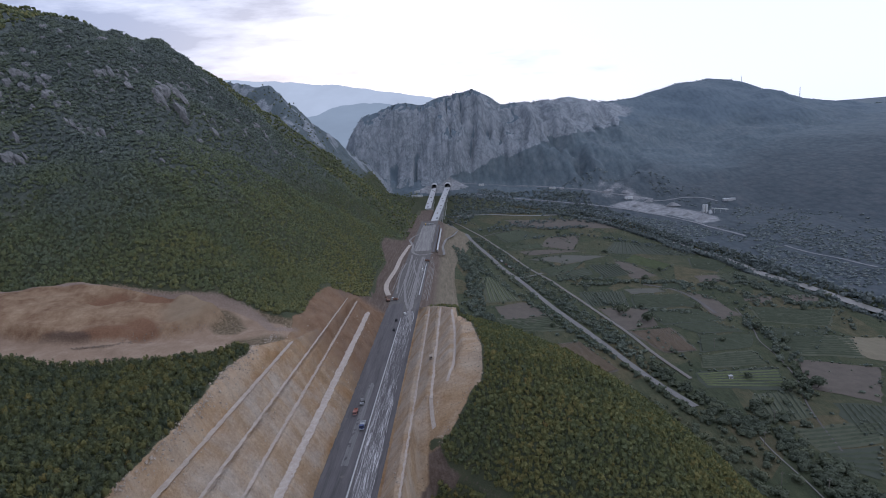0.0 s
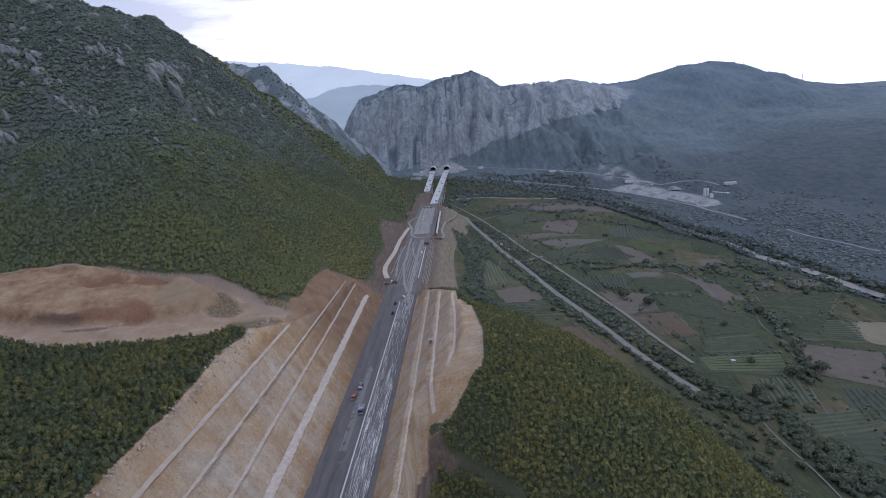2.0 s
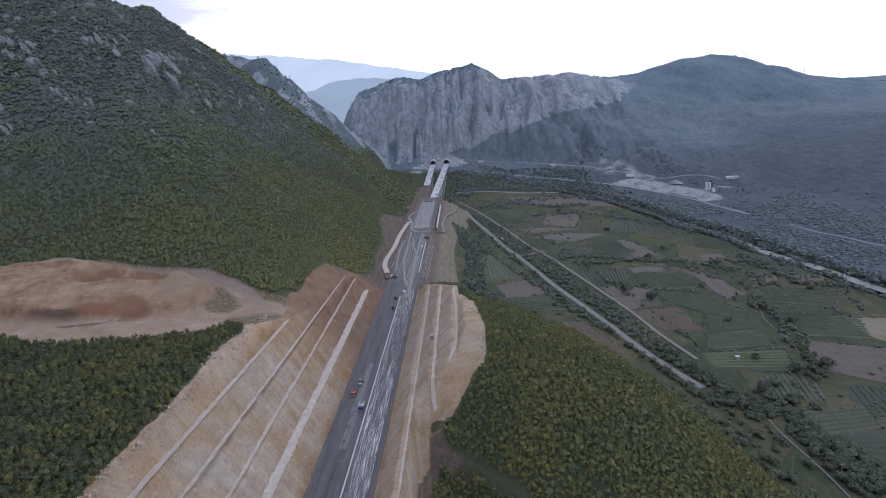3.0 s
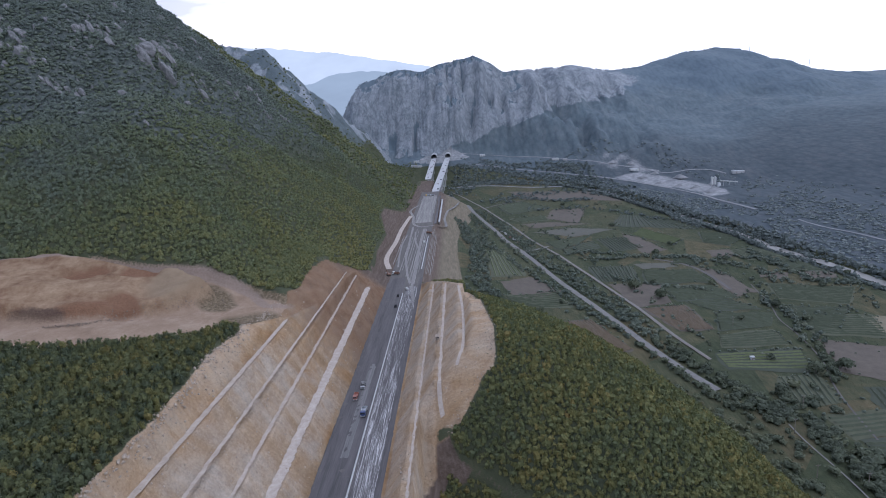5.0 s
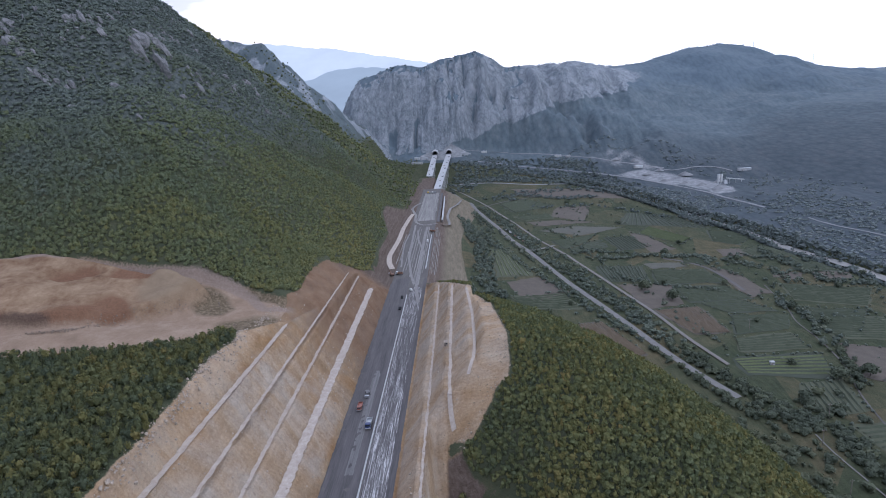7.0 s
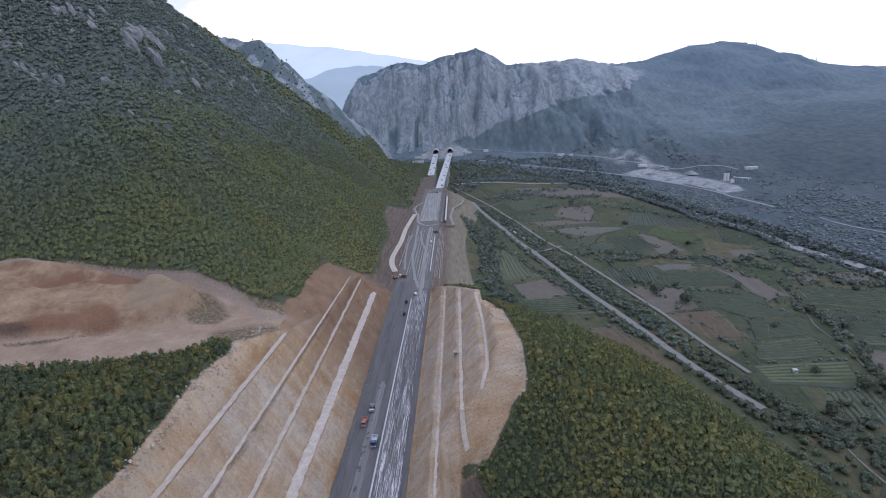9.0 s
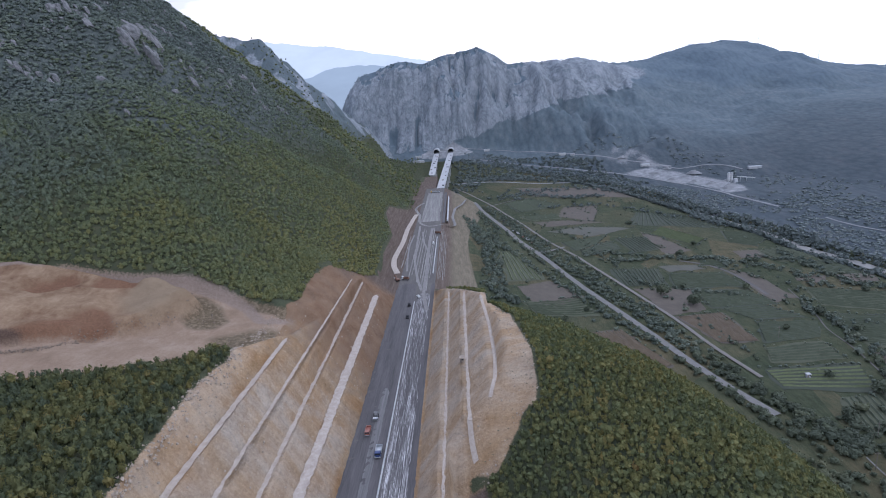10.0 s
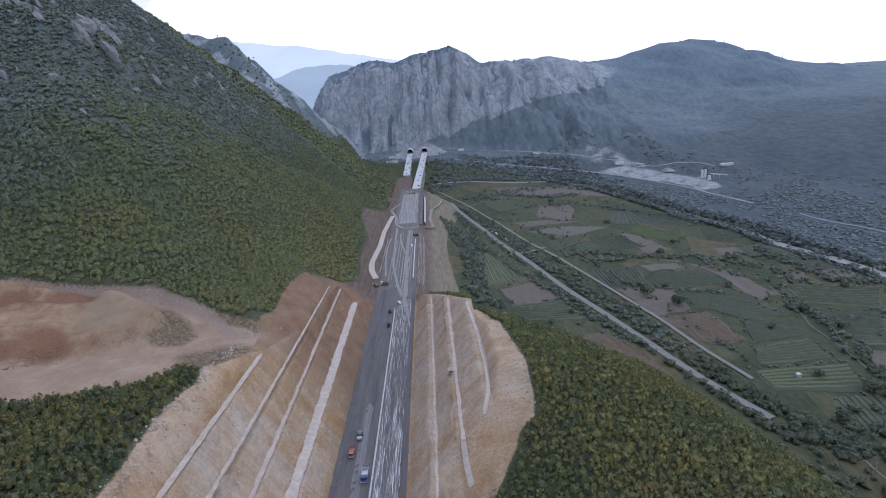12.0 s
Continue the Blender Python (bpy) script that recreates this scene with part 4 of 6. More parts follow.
FAR_ROADS = [([(94, 1300), (140, 1300), (178, 1293), (221, 1269), (263, 1246), (312, 1214), (356, 1174), (397, 1139), (427, 1080), (450, 1021), (464, 951), (476, 907), (483, 869)], 5.5),
             ([(56, 1364), (100, 1372), (164, 1380), (224, 1362), (279, 1332), (331, 1296), (376, 1247), (419, 1208), (447, 1178)], 5.0),
             ([(500, 795), (505, 755), (512, 732), (519, 711), (530, 660)], 3.5),
             ([(419, 1208), (455, 1159), (481, 1159), (503, 1150), (531, 1121), (542, 1102)], 4.5)]
for k, (line, wide) in enumerate(FAR_ROADS):
    ribbon("far_road_%d" % (k + 1), line, wide * 0.75, 0.6, MAT_FARROAD, 6, "pale dirt road on the far bank", "road", drape=True)
ribbon("river_bar", [(36, 1123), (67, 1147), (109, 1140), (159, 1129), (200, 1124), (245, 1146), (288, 1150), (318, 1110), (339, 1079)], 9.0, 0.6, MAT_FARROAD, 6, "pale gravel bar along the river", "gravel bar", drape=True)
for k, (line, wide) in enumerate([([(22.8, 432), (19.3, 462), (18.8, 483), (18.8, 520), (17.9, 571), (17.9, 642), (18.3, 667)], 2.2),
                                  ([(17.1, 473), (13.2, 495), (7.6, 544), (5.9, 607), (4.3, 680)], 2.0),
                                  ([(8.8, 652), (11.5, 613), (17.1, 578), (20.7, 553)], 1.6), ([(1, 640), (-1, 600), (0.5, 560), (3, 520)], 1.5)]):
    ribbon("wheel_track_%d" % (k + 1), line, wide, 0.19 + 0.012 * k, MAT_PALETRACK, 4, "pale curved wheel track on the road base", "track", lambda x, y: np.zeros(np.shape(x)))
ribbon("field_path_1", [(262, 640), (279, 633), (294, 614), (299, 593), (301, 573), (302, 547)], 3.4, 0.3, MAT_DIRT, 6, "sandy farm path between fields", "path")
ribbon("field_path_2", [(328, 564), (322, 527), (315, 499), (306, 475), (305, 445), (301, 420), (297, 400), (284, 370), (276, 340), (270, 310)], 1.0, 0.3, MAT_DIRT, 6, "sandy farm path between fields", "path")
ribbon("field_path_3", [(88, 905), (100, 922), (132, 956), (160, 975)], 3.0, 0.3, MAT_DIRT, 8, "sandy farm path between fields", "path")


# ---- far ridges ----
def far_ridge(name, y, xs, zs, glow, label):
    """A ridge far beyond the gorge, its haze put into a glowing colour."""
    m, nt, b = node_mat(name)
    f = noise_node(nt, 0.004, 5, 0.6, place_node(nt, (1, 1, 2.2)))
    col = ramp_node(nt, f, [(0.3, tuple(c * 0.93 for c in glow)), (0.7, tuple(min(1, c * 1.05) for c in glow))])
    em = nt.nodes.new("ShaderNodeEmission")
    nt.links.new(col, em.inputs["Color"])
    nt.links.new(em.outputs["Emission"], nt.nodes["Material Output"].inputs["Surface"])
    X = np.linspace(xs[0], xs[-1], 220)
    top = np.interp(X, xs, zs) + fbm(X, X * 0 + y, 120, 4) * 14
    rows = np.linspace(0, 1, 12)
    P = np.stack([np.stack([X, y - 500 * (1 - r) + X * 0, -150 + (top + 150) * r ** 0.7], -1) for r in rows])
    i = np.arange(P.shape[0] * P.shape[1]).reshape(P.shape[:2])
    F = np.stack([i[:-1, :-1], i[:-1, 1:], i[1:, 1:], i[1:, :-1]], -1).reshape(-1, 4)
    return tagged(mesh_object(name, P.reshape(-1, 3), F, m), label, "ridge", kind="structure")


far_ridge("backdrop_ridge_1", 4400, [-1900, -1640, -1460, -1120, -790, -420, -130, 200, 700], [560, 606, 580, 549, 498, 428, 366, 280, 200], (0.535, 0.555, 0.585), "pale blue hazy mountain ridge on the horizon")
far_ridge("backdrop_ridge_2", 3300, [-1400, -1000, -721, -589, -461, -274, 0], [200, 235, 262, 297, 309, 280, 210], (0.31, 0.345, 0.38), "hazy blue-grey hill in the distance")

# ---- trees and scrub ----
def ico(level):
    bm = bmesh.new()
    bmesh.ops.create_icosphere(bm, subdivisions=level, radius=1.0)
    V = np.array([v.co[:] for v in bm.verts])
    F = np.array([[v.index for v in f.verts] for f in bm.faces])
    bm.free()
    return V, F


def crown(seed, core_level, lobes, sprays, size=0.2):
    """A leafy crown, 1 wide and about 1 high over its foot: a lumpy heart of shade and many tilted sprays of leaves."""
    r = np.random.RandomState(seed)
    C = r.normal(size=(lobes, 3))
    C /= np.linalg.norm(C, axis=1)[:, None]
    C = C * np.array([0.27, 0.27, 0.22]) + np.array([0, 0, 0.58])
    R = r.uniform(0.19, 0.29, lobes)
    V0, F0 = ico(core_level)

    def surface(d):
        """How far the crown reaches from its middle along the ways d."""
        m = np.array([0, 0, 0.55])
        out = np.full(len(d), 0.16)
        for c, k in zip(C, R):
            o = c - m
            b = d @ o
            disc = b * b - (o @ o - k * k)
            out = np.maximum(out, np.where(disc > 0, b + np.sqrt(np.maximum(disc, 0)), 0.16))
        return out

    core = np.array([0, 0, 0.55]) + V0 * (surface(V0) * (0.82 if sprays > 20 else 0.88) + r.uniform(-0.03, 0.03, len(V0)))[:, None]
    Vs, Fs, n = [core], [F0], len(core)
    if sprays:
        d = r.normal(size=(sprays, 3))
        d[:, 2] = d[:, 2] * 0.8 + 0.35
        d /= np.linalg.norm(d, axis=1)[:, None]
        p = np.array([0, 0, 0.55]) + d * (surface(d) * r.uniform(0.9, 1.1, sprays))[:, None]
        nrm = d + r.normal(size=(sprays, 3)) * 0.55
        nrm /= np.linalg.norm(nrm, axis=1)[:, None]
        a = np.cross(nrm, r.normal(size=(sprays, 3)))
        a /= np.linalg.norm(a, axis=1)[:, None]
        b = np.cross(nrm, a)
        s = (size * r.uniform(0.6, 1.2, sprays))[:, None] * 0.5
        quad = np.stack([p - a * s * 1.2, p + b * s + nrm * s * 0.35, p + a * s * 1.3, p - b * s * 0.8 + nrm * s * 0.2], 1).reshape(-1, 3)
        i = n + np.arange(sprays)[:, None] * 4
        Vs.append(quad)
        Fs += [i + np.array([[0, 1, 2]]), i + np.array([[0, 2, 3]])]
    return np.concatenate(Vs), np.concatenate(Fs)


def plant(name, kinds, places, mat, seed, label, category, soft=False):
    """Many crowns in one mesh. places: rows of x, y, z, width, height, tint."""
    r = np.random.RandomState(seed)
    which = r.randint(len(kinds), size=len(places))
    VV, FF, TT, n = [], [], [], 0
    for k, (V, F) in enumerate(kinds):
        P = places[which == k]
        if not len(P):
            continue
        a = r.uniform(0, 2 * math.pi, len(P))
        ca, sa = np.cos(a)[:, None], np.sin(a)[:, None]
        X = (V[None, :, 0] * ca - V[None, :, 1] * sa) * P[:, 3:4] + P[:, 0:1]
        Y = (V[None, :, 0] * sa + V[None, :, 1] * ca) * P[:, 3:4] + P[:, 1:2]
        Z = V[None, :, 2] * P[:, 4:5] + P[:, 2:3]
        VV.append(np.stack([X, Y, Z], -1).reshape(-1, 3))
        FF.append((F[None] + (np.arange(len(P)) * len(V))[:, None, None] + n).reshape(-1, 3))
        TT.append(np.repeat(P[:, 5], len(V)))
        n += len(P) * len(V)
    ob = mesh_object(name, np.concatenate(VV), np.concatenate(FF), mat, smooth=soft)
    at = ob.data.attributes.new("tint", "FLOAT", "POINT")
    at.data.foreach_set("value", np.concatenate(TT).astype(np.float32))
    return tagged(ob, label, category, kind="stuff")


def scatter(seed, x0, x1, y0, y1, step, keep, wide, tall, sink=0.25, tint=(0.42, 0.16), loose=1.0):
    """Places on a loose grid where keep(x, y, z) allows."""
    r = np.random.RandomState(seed)
    X, Y = np.meshgrid(np.arange(x0, x1, step), np.arange(y0, y1, step))
    X = (X + r.uniform(-0.46, 0.46, X.shape) * step * loose).ravel()
    Y = (Y + r.uniform(-0.46, 0.46, Y.shape) * step * loose).ravel()
    Z, N, C = land(X, Y)
    ok = keep(X, Y, Z, N, C, r.uniform(0, 1, X.shape))
    X, Y, Z = X[ok], Y[ok], Z[ok]
    k = r.uniform(0, 1, X.shape) ** 1.4
    W = wide[0] + (wide[1] - wide[0]) * k
    T = tall[0] + (tall[1] - tall[0]) * np.clip(k + r.uniform(-0.2, 0.2, X.shape), 0, 1)
    tints = np.clip(r.normal(tint[0], tint[1], X.shape), 0, 1)
    return np.stack([X, Y, Z - sink * T, W, T, tints], -1)


def uncut(X, Y, Z, N, C):
    return (N < C - 0.8) & (Z > N - 0.5) & (Z < N + 0.5) & (inside(X, Y, PIT, 3.0) < 0.3) & (inside(X, Y, BARE_LEFT, 2.0) < 0.3) & (inside(X, Y, BARE_RIGHT, 2.0) < 0.3)


def spur_wood(X, Y, Z, N, C, q):
    foot = (Y < 253) & (X > 47.5) & (inside(X, Y, BROWN_STRIP, 2.0) < 0.2)
    return (uncut(X, Y, Z, N, C) | foot) & (inside(X, Y, BARE_RIGHT, 4.0) < 0.2) & (inside(X, Y, BROWN_STRIP, 2.0) < 0.3) & (X > 36) & (Z > valley(X, Y) + 3.0) & (Y < 475) & (off_line(X, Y, SPUR_PATH)[0] > 1.9) & (X - 60 < 0.75 * Y)


def shelf_wood(X, Y, Z, N, C, q):
    clear = inside(X, Y, [(-20, 330), (-34, 300), (-46, 292), (-64, 280), (-90, 268), (-130, 258), (-170, 250), (-300, 240), (-300, 420), (-20, 420)], 2.0)
    return uncut(X, Y, Z, N, C) & (X < -36) & (clear < 0.4) & (-X < 0.95 * Y)


def west_edge(Y):
    return np.interp(Y, [330, 346, 352, 364, 396, 428, 445, 480, 545, 610, 650, 705, 745, 790, 940, 1060], [-70, -64, -50, -38, -38, -33, -26, -17, -20, -19, -29, -30, -18, -12, -10, -16])


def west_rock(X, Y, Z):
    return fbm(X, Y * 0.8, 45, 4) + 0.001 * (Z - 150)


def west_wood(X, Y, Z, N, C, q):
    back = 340
    return (X < west_edge(Y)) & (Y > back) & (inside(X, Y, PIT, 3.0) < 0.3) & ((west_rock(X, Y, Z) + 0.4 * fbm(X, Y, 10, 3) < 0.56) | (Z < 120) | (q > 0.35)) & ((N < C + 4) | (Y > 750)) & (q > 0.02 + 0.0006 * np.maximum(Z - 110, 0))


def line_places(seed, line, spread, step, wide, tall, tint=(0.35, 0.15), gap=0.2):
    r = np.random.RandomState(seed)
    out = []
    for (ax, ay), (bx, by) in zip(line, line[1:]):
        n = int(math.hypot(bx - ax, by - ay) / step)
        for i in range(n):
            if r.uniform() < gap:
                continue
            t = (i + r.uniform()) / max(n, 1)
            k = r.uniform() ** 1.5
            out.append((ax + (bx - ax) * t + r.uniform(-spread, spread), ay + (by - ay) * t + r.uniform(-spread, spread), 0,
                        wide[0] + (wide[1] - wide[0]) * k, tall[0] + (tall[1] - tall[0]) * k, np.clip(r.normal(*tint), 0, 1)))
    P = np.array(out).reshape(-1, 6)
    P[:, 2] = land(P[:, 0], P[:, 1])[0] - 0.2 * P[:, 4]
    return P


NEAR = [crown(11 + k, 1, 7, 42, 0.21) for k in range(8)]
TUFTED = [crown(111 + k, 1, 5, 18, 0.32) for k in range(8)]
MIDDLE = [crown(31 + k, 1, 5, 14, 0.32) for k in range(5)]
LEAFY = [crown(81 + k, 1, 6, 18, 0.29) for k in range(7)]
SMALL = [crown(41 + k, 1, 6, 6, 0.34) for k in range(7)]
BUSH = [crown(61 + k, 2, 9, 36, 0.20) for k in range(5)]
FAR = [crown(51 + k, 1, 4, 0) for k in range(4)]
TUFT = [crown(71 + k, 1, 5, 6, 0.4) for k in range(5)]

plant("spur_forest", TUFTED, np.concatenate([scatter(1, 36, 250, 168, 475, 1.78, spur_wood, (1.7, 3.1), (2.6, 4.4), sink=0.36, tint=(0.45, 0.12)),
                                           scatter(17, 44, 160, 166, 262, 3.6, spur_wood, (2.4, 4.0), (2.8, 4.8), sink=0.28, tint=(0.44, 0.10))]), MAT_LEAF, 1, "dense green oak scrub turning yellow on the rounded spur", "forest")
plant("shelf_forest", NEAR, scatter(2, -240, -36, 135, 300, 2.1, shelf_wood, (1.9, 3.7), (2.8, 5.4), sink=0.2, tint=(0.36, 0.18)), MAT_LEAF_SHADED, 2, "dense green oak scrub beside the cut slope, darkened as in shade", "forest")
def behind(X, Y, Z, N, C, q):
    return uncut(X, Y, Z, N, C) & ((X > 60) | (X < -48)) & ((Y < np.where(X > 0, 165, 134)) | (X - 60 > 0.72 * Y) & (X > 0)) & (Z > valley(X, Y) + 3.0)


plant("forest_behind", FAR, scatter(16, -240, 250, -95, 290, 6.5, behind, (6, 10), (4, 6.5), sink=0.3, tint=(0.42, 0.12), loose=1.7), MAT_LEAF, 16, "oak scrub on the slopes beside the cut", "forest", True)
west = scatter(3, -360, -12, 340, 780, 2.5, west_wood, (2.5, 4.3), (2.6, 4.6), sink=0.30, tint=(0.0, 0.07), loose=1.3)
west = np.concatenate([west, scatter(13, -230, -30, 342, 450, 3.2, west_wood, (2.4, 3.9), (2.4, 4.0), sink=0.28, tint=(0.0, 0.07), loose=1.4)])
# Tint falls with height, towards the hazed blue-grey leaf colours.
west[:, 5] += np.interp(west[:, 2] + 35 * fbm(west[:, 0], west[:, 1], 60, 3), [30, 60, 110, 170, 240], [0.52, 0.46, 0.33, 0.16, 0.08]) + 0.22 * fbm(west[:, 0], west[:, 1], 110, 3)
west[:, 3] *= np.interp(west[:, 2], [90, 170], [1.0, 1.4])
foot = west[:, 1] < 440
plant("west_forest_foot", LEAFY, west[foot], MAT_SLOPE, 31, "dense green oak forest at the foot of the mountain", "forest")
plant("west_forest", SMALL, west[~foot], MAT_SLOPE, 3, "dense oak forest on the mountain slope, greyed with haze towards the top", "forest", True)
plant("west_forest_far", FAR, np.concatenate([scatter(4, -420, -12, 780, 1000, 5.2, west_wood, (4.6, 8.0), (4.2, 7.2), tint=(0.30, 0.12)),
                                              scatter(5, -520, -360, 400, 780, 5.0, west_wood, (5, 9), (4.5, 7), tint=(0.34, 0.12)),
                                              scatter(10, -260, -34, 1000, 1330, 6.0, lambda X, Y, Z, N, C, q: (X < west_edge(Y)) & (q < 0.8) & (Z < 60), (4, 8), (3.5, 6.5), tint=(0.26, 0.12)),
                                              scatter(6, -520, -60, 1000, 1200, 9.0, lambda X, Y, Z, N, C, q: (X < west_edge(Y)) & (q > 0.55), (4, 8), (3, 6), tint=(0.24, 0.12))]),
      MAT_LEAF, 4, "dark scrub forest on the far mountain slope", "forest")


WORKS = [(300, 1300), (360, 1305), (440, 1285), (462, 1262), (455, 1180), (506, 1090), (530, 1040), (516, 964), (464, 970), (410, 1044), (364, 1130), (340, 1190)]


def far_clear(X, Y):
    return np.minimum.reduce([off_line(X, Y, line)[0] for line, _ in FAR_ROADS]) > 8


def bank_wood(X, Y, Z, N, C, q):
    d, side = off_line(X, Y, RIVER)
    return (side > 0) & (d > 13) & (inside(X, Y, WORKS, 8.0) < 0.4) & far_clear(X, Y) & (q < np.interp(d, [14, 60, 120, 200, 260], [0.95, 0.9, 0.75, 0.4, 0.0]) * sstep(-0.25, 0.25, fbm(X, Y, 55, 3) + 0.25 - d / 1200)) & (X > 48)


bank = scatter(7, 60, 800, 420, 1340, 5.0, bank_wood, (4.5, 9.5), (2.6, 4.6), sink=0.48, tint=(0.36, 0.2), loose=2.0)
close = off_line(bank[:, 0], bank[:, 1], RIVER)[0] < 70
plant("bank_woods", SMALL, bank[close], MAT_HAZED_BANK, 7, "green woods on the far river bank, greyed with haze", "scrub", True)
plant("hill_scrub", TUFT, bank[~close], MAT_HAZED_BANK, 8, "green scrub on the slope over the far river bank, greyed with haze", "scrub", True)


def crest_wood(X, Y, Z, N, C, q):
    ridge = np.interp(X, [-260, 175, 370, 530, 886, 3000], [1500, 1500, 1690, 1800, 2000, 2050])
    return (np.abs(Y - ridge) < 14) & (X > -215) & (q < 0.62)


crest = np.concatenate([scatter(61, -240, 300, 1470, 1640, 5.5, crest_wood, (3.5, 7), (2.2, 4.5), sink=0.35, tint=(0.3, 0.2), loose=1.6),
                        scatter(62, 300, 1500, 1600, 2060, 8.0, crest_wood, (5, 10), (2.6, 5.0), sink=0.35, tint=(0.3, 0.2), loose=1.6)])
plant("crest_bushes", FAR, crest, MAT_HAZED_SCRUB, 63, "dark bushes along the crest of the far range", "scrub", True)


def river_wood(X, Y, Z, N, C, q):
    return far_clear(X, Y) & (q < 0.8) & (off_line(X, Y, RIVER)[0] > 4) & (off_line(X, Y, [(36, 1123), (67, 1147), (109, 1140), (159, 1129), (200, 1124), (245, 1146), (288, 1150)])[0] > 8)


hedges = [line_places(20, RIVER[1:12], 22, 2.6, (4, 11), (4, 9)),
          line_places(34, [(x - 15, y - 8) for x, y in RIVER[5:10]], 6, 1.3, (5, 11), (6, 11), gap=0.10),
          line_places(43, [(x - 12, y - 6) for x, y in RIVER[1:7]], 4, 1.6, (4, 8), (4, 7.5), gap=0.15),
          line_places(35, [(x + 16, y + 6) for x, y in RIVER[1:10]], 5, 2.2, (4, 10), (5, 10), gap=0.12),
          line_places(38, [(150, 408), (166, 380), (182, 350), (196, 320), (206, 290), (212, 262), (216, 235)], 7, 0.7, (2.5, 6), (2.5, 5.5), tint=(0.6, 0.15), gap=0.1),
          line_places(39, [(84, 480), (104, 462), (126, 440), (150, 408)], 6, 0.7, (2.5, 6), (2.5, 5.0), tint=(0.55, 0.15), gap=0.1),
          line_places(36, [(252, 270), (238, 312), (220, 345), (206, 376), (196, 398)], 13, 0.6, (3, 8), (3, 7), gap=0.1),
          line_places(37, [(300, 180), (262, 236), (244, 290)], 14, 0.8, (3, 8), (3, 7), gap=0.1),
          line_places(21, [(262, 250), (238, 320), (214, 372), (202, 400), (186, 470), (160, 570), (138, 640), (118, 730), (100, 830)], 6.0, 1.5, (2.5, 6.5), (2.0, 5.5), gap=0.15),
          line_places(22, [(222, 290), (198, 362), (186, 395), (168, 466), (141, 570), (118, 640), (98, 730)], 3.0, 2.2, (2.5, 6.5), (2.2, 5.5), gap=0.3),
          line_places(23, [(62, 470), (70, 540), (78, 610), (86, 690), (84, 780), (76, 860)], 9.0, 1.6, (2.5, 6.0), (2.0, 5.0), gap=0.2),
          line_places(24, [(252, 240), (236, 330), (243, 350), (262, 352)], 15.0, 1.4, (3, 9), (3, 7), gap=0.1),
          line_places(25, [(232, 420), (216, 520), (200, 600), (182, 690), (160, 770)], 2.5, 3.0, (2, 5), (2, 4), gap=0.4),
          line_places(26, [(190, 640), (232, 645), (280, 640), (300, 610), (336, 566), (322, 500), (318, 440), (296, 380)], 5.0, 4.0, (2.5, 7), (2.5, 5.5), gap=0.3),
          line_places(27, [(360, 600), (440, 600), (400, 500), (330, 486)], 4.0, 5.0, (2.5, 7), (2.5, 5.5), gap=0.3),
          line_places(28, [(160, 900), (250, 930), (300, 900), (330, 860), (400, 850), (414, 800)], 8.0, 3.5, (3, 8), (3, 6), gap=0.2),
          line_places(29, [(100, 960), (180, 1040), (260, 1090), (320, 1040)], 22.0, 2.2, (4, 10), (3, 7), gap=0.1),
          line_places(30, [(60, 1040), (60, 1150), (160, 1190), (260, 1130)], 26.0, 2.0, (4, 11), (4, 8), gap=0.1),
          line_places(32, [(100, 1290), (200, 1310), (300, 1230), (360, 1110)], 20.0, 2.0, (4, 10), (3, 7), gap=0.1),
          line_places(33, [(110, 1330), (240, 1310), (330, 1260)], 10.0, 2.0, (4, 9), (3, 6), gap=0.1)]
hedges += [line_places(50, [(189, 634), (239, 650), (308, 650), (306, 622)], 5, 1.3, (3, 7), (2.5, 5.5), gap=0.1),
           line_places(51, [(367, 966), (381, 807), (434, 784), (442, 706)], 14, 0.8, (4, 9), (4, 8), gap=0.1),
           line_places(52, [(385, 683), (389, 614), (394, 574), (434, 573)], 7, 1.4, (3, 8), (3, 6), gap=0.15),
           line_places(53, [(309, 533), (322, 495), (316, 463), (305, 421), (290, 372)], 6, 2.6, (3, 8), (3, 6.5), gap=0.15),
           line_places(54, [(302, 650), (351, 623), (363, 573)], 9, 1.0, (3, 7), (2.5, 5), gap=0.15),
           line_places(55, [(58, 782), (74, 635), (75, 527), (84, 500)], 8, 0.7, (2.5, 6), (2.5, 5.5), gap=0.1),
           line_places(56, [(146, 1003), (213, 978), (273, 1007)], 9, 1.2, (4, 9), (3, 6), gap=0.15),
           line_places(57, [(171, 650), (197, 664), (230, 656)], 5, 1.3, (3, 7), (2.5, 5), gap=0.1),
           line_places(58, [(197, 574), (243, 553), (283, 545)], 4, 1.8, (3, 7), (2.5, 5), gap=0.2),
           line_places(59, [(84, 683), (109, 611), (139, 544), (156, 484), (173, 441)], 4, 1.5, (2.5, 6.5), (2.5, 5), gap=0.2),
           line_places(60, [(440, 660), (400, 640), (365, 655), (330, 655)], 5, 1.4, (3, 7), (2.5, 5.5), gap=0.2)]
for k, y in enumerate(range(410, 900, 35)):
    xa = np.interp([y, y + 35], [p[1] for p in VALLEY_ROAD], [p[0] for p in VALLEY_ROAD])
    xb = np.interp([y, y + 35], [p[1] for p in RAIL_LINE], [p[0] for p in RAIL_LINE])
    hedges.append(line_places(70 + k, [((xa[0] + xb[0]) / 2, y), ((xa[1] + xb[1]) / 2, y + 35)], abs(xb[0] - xa[0]) * 0.36, 0.55 + 0.0016 * (y - 410), (2.4, 6.0), (2.2, 5.0), gap=0.15))
far_rows = (0, 1, 2, 3, 15, 16, 17, 18, 19, 21, 26)
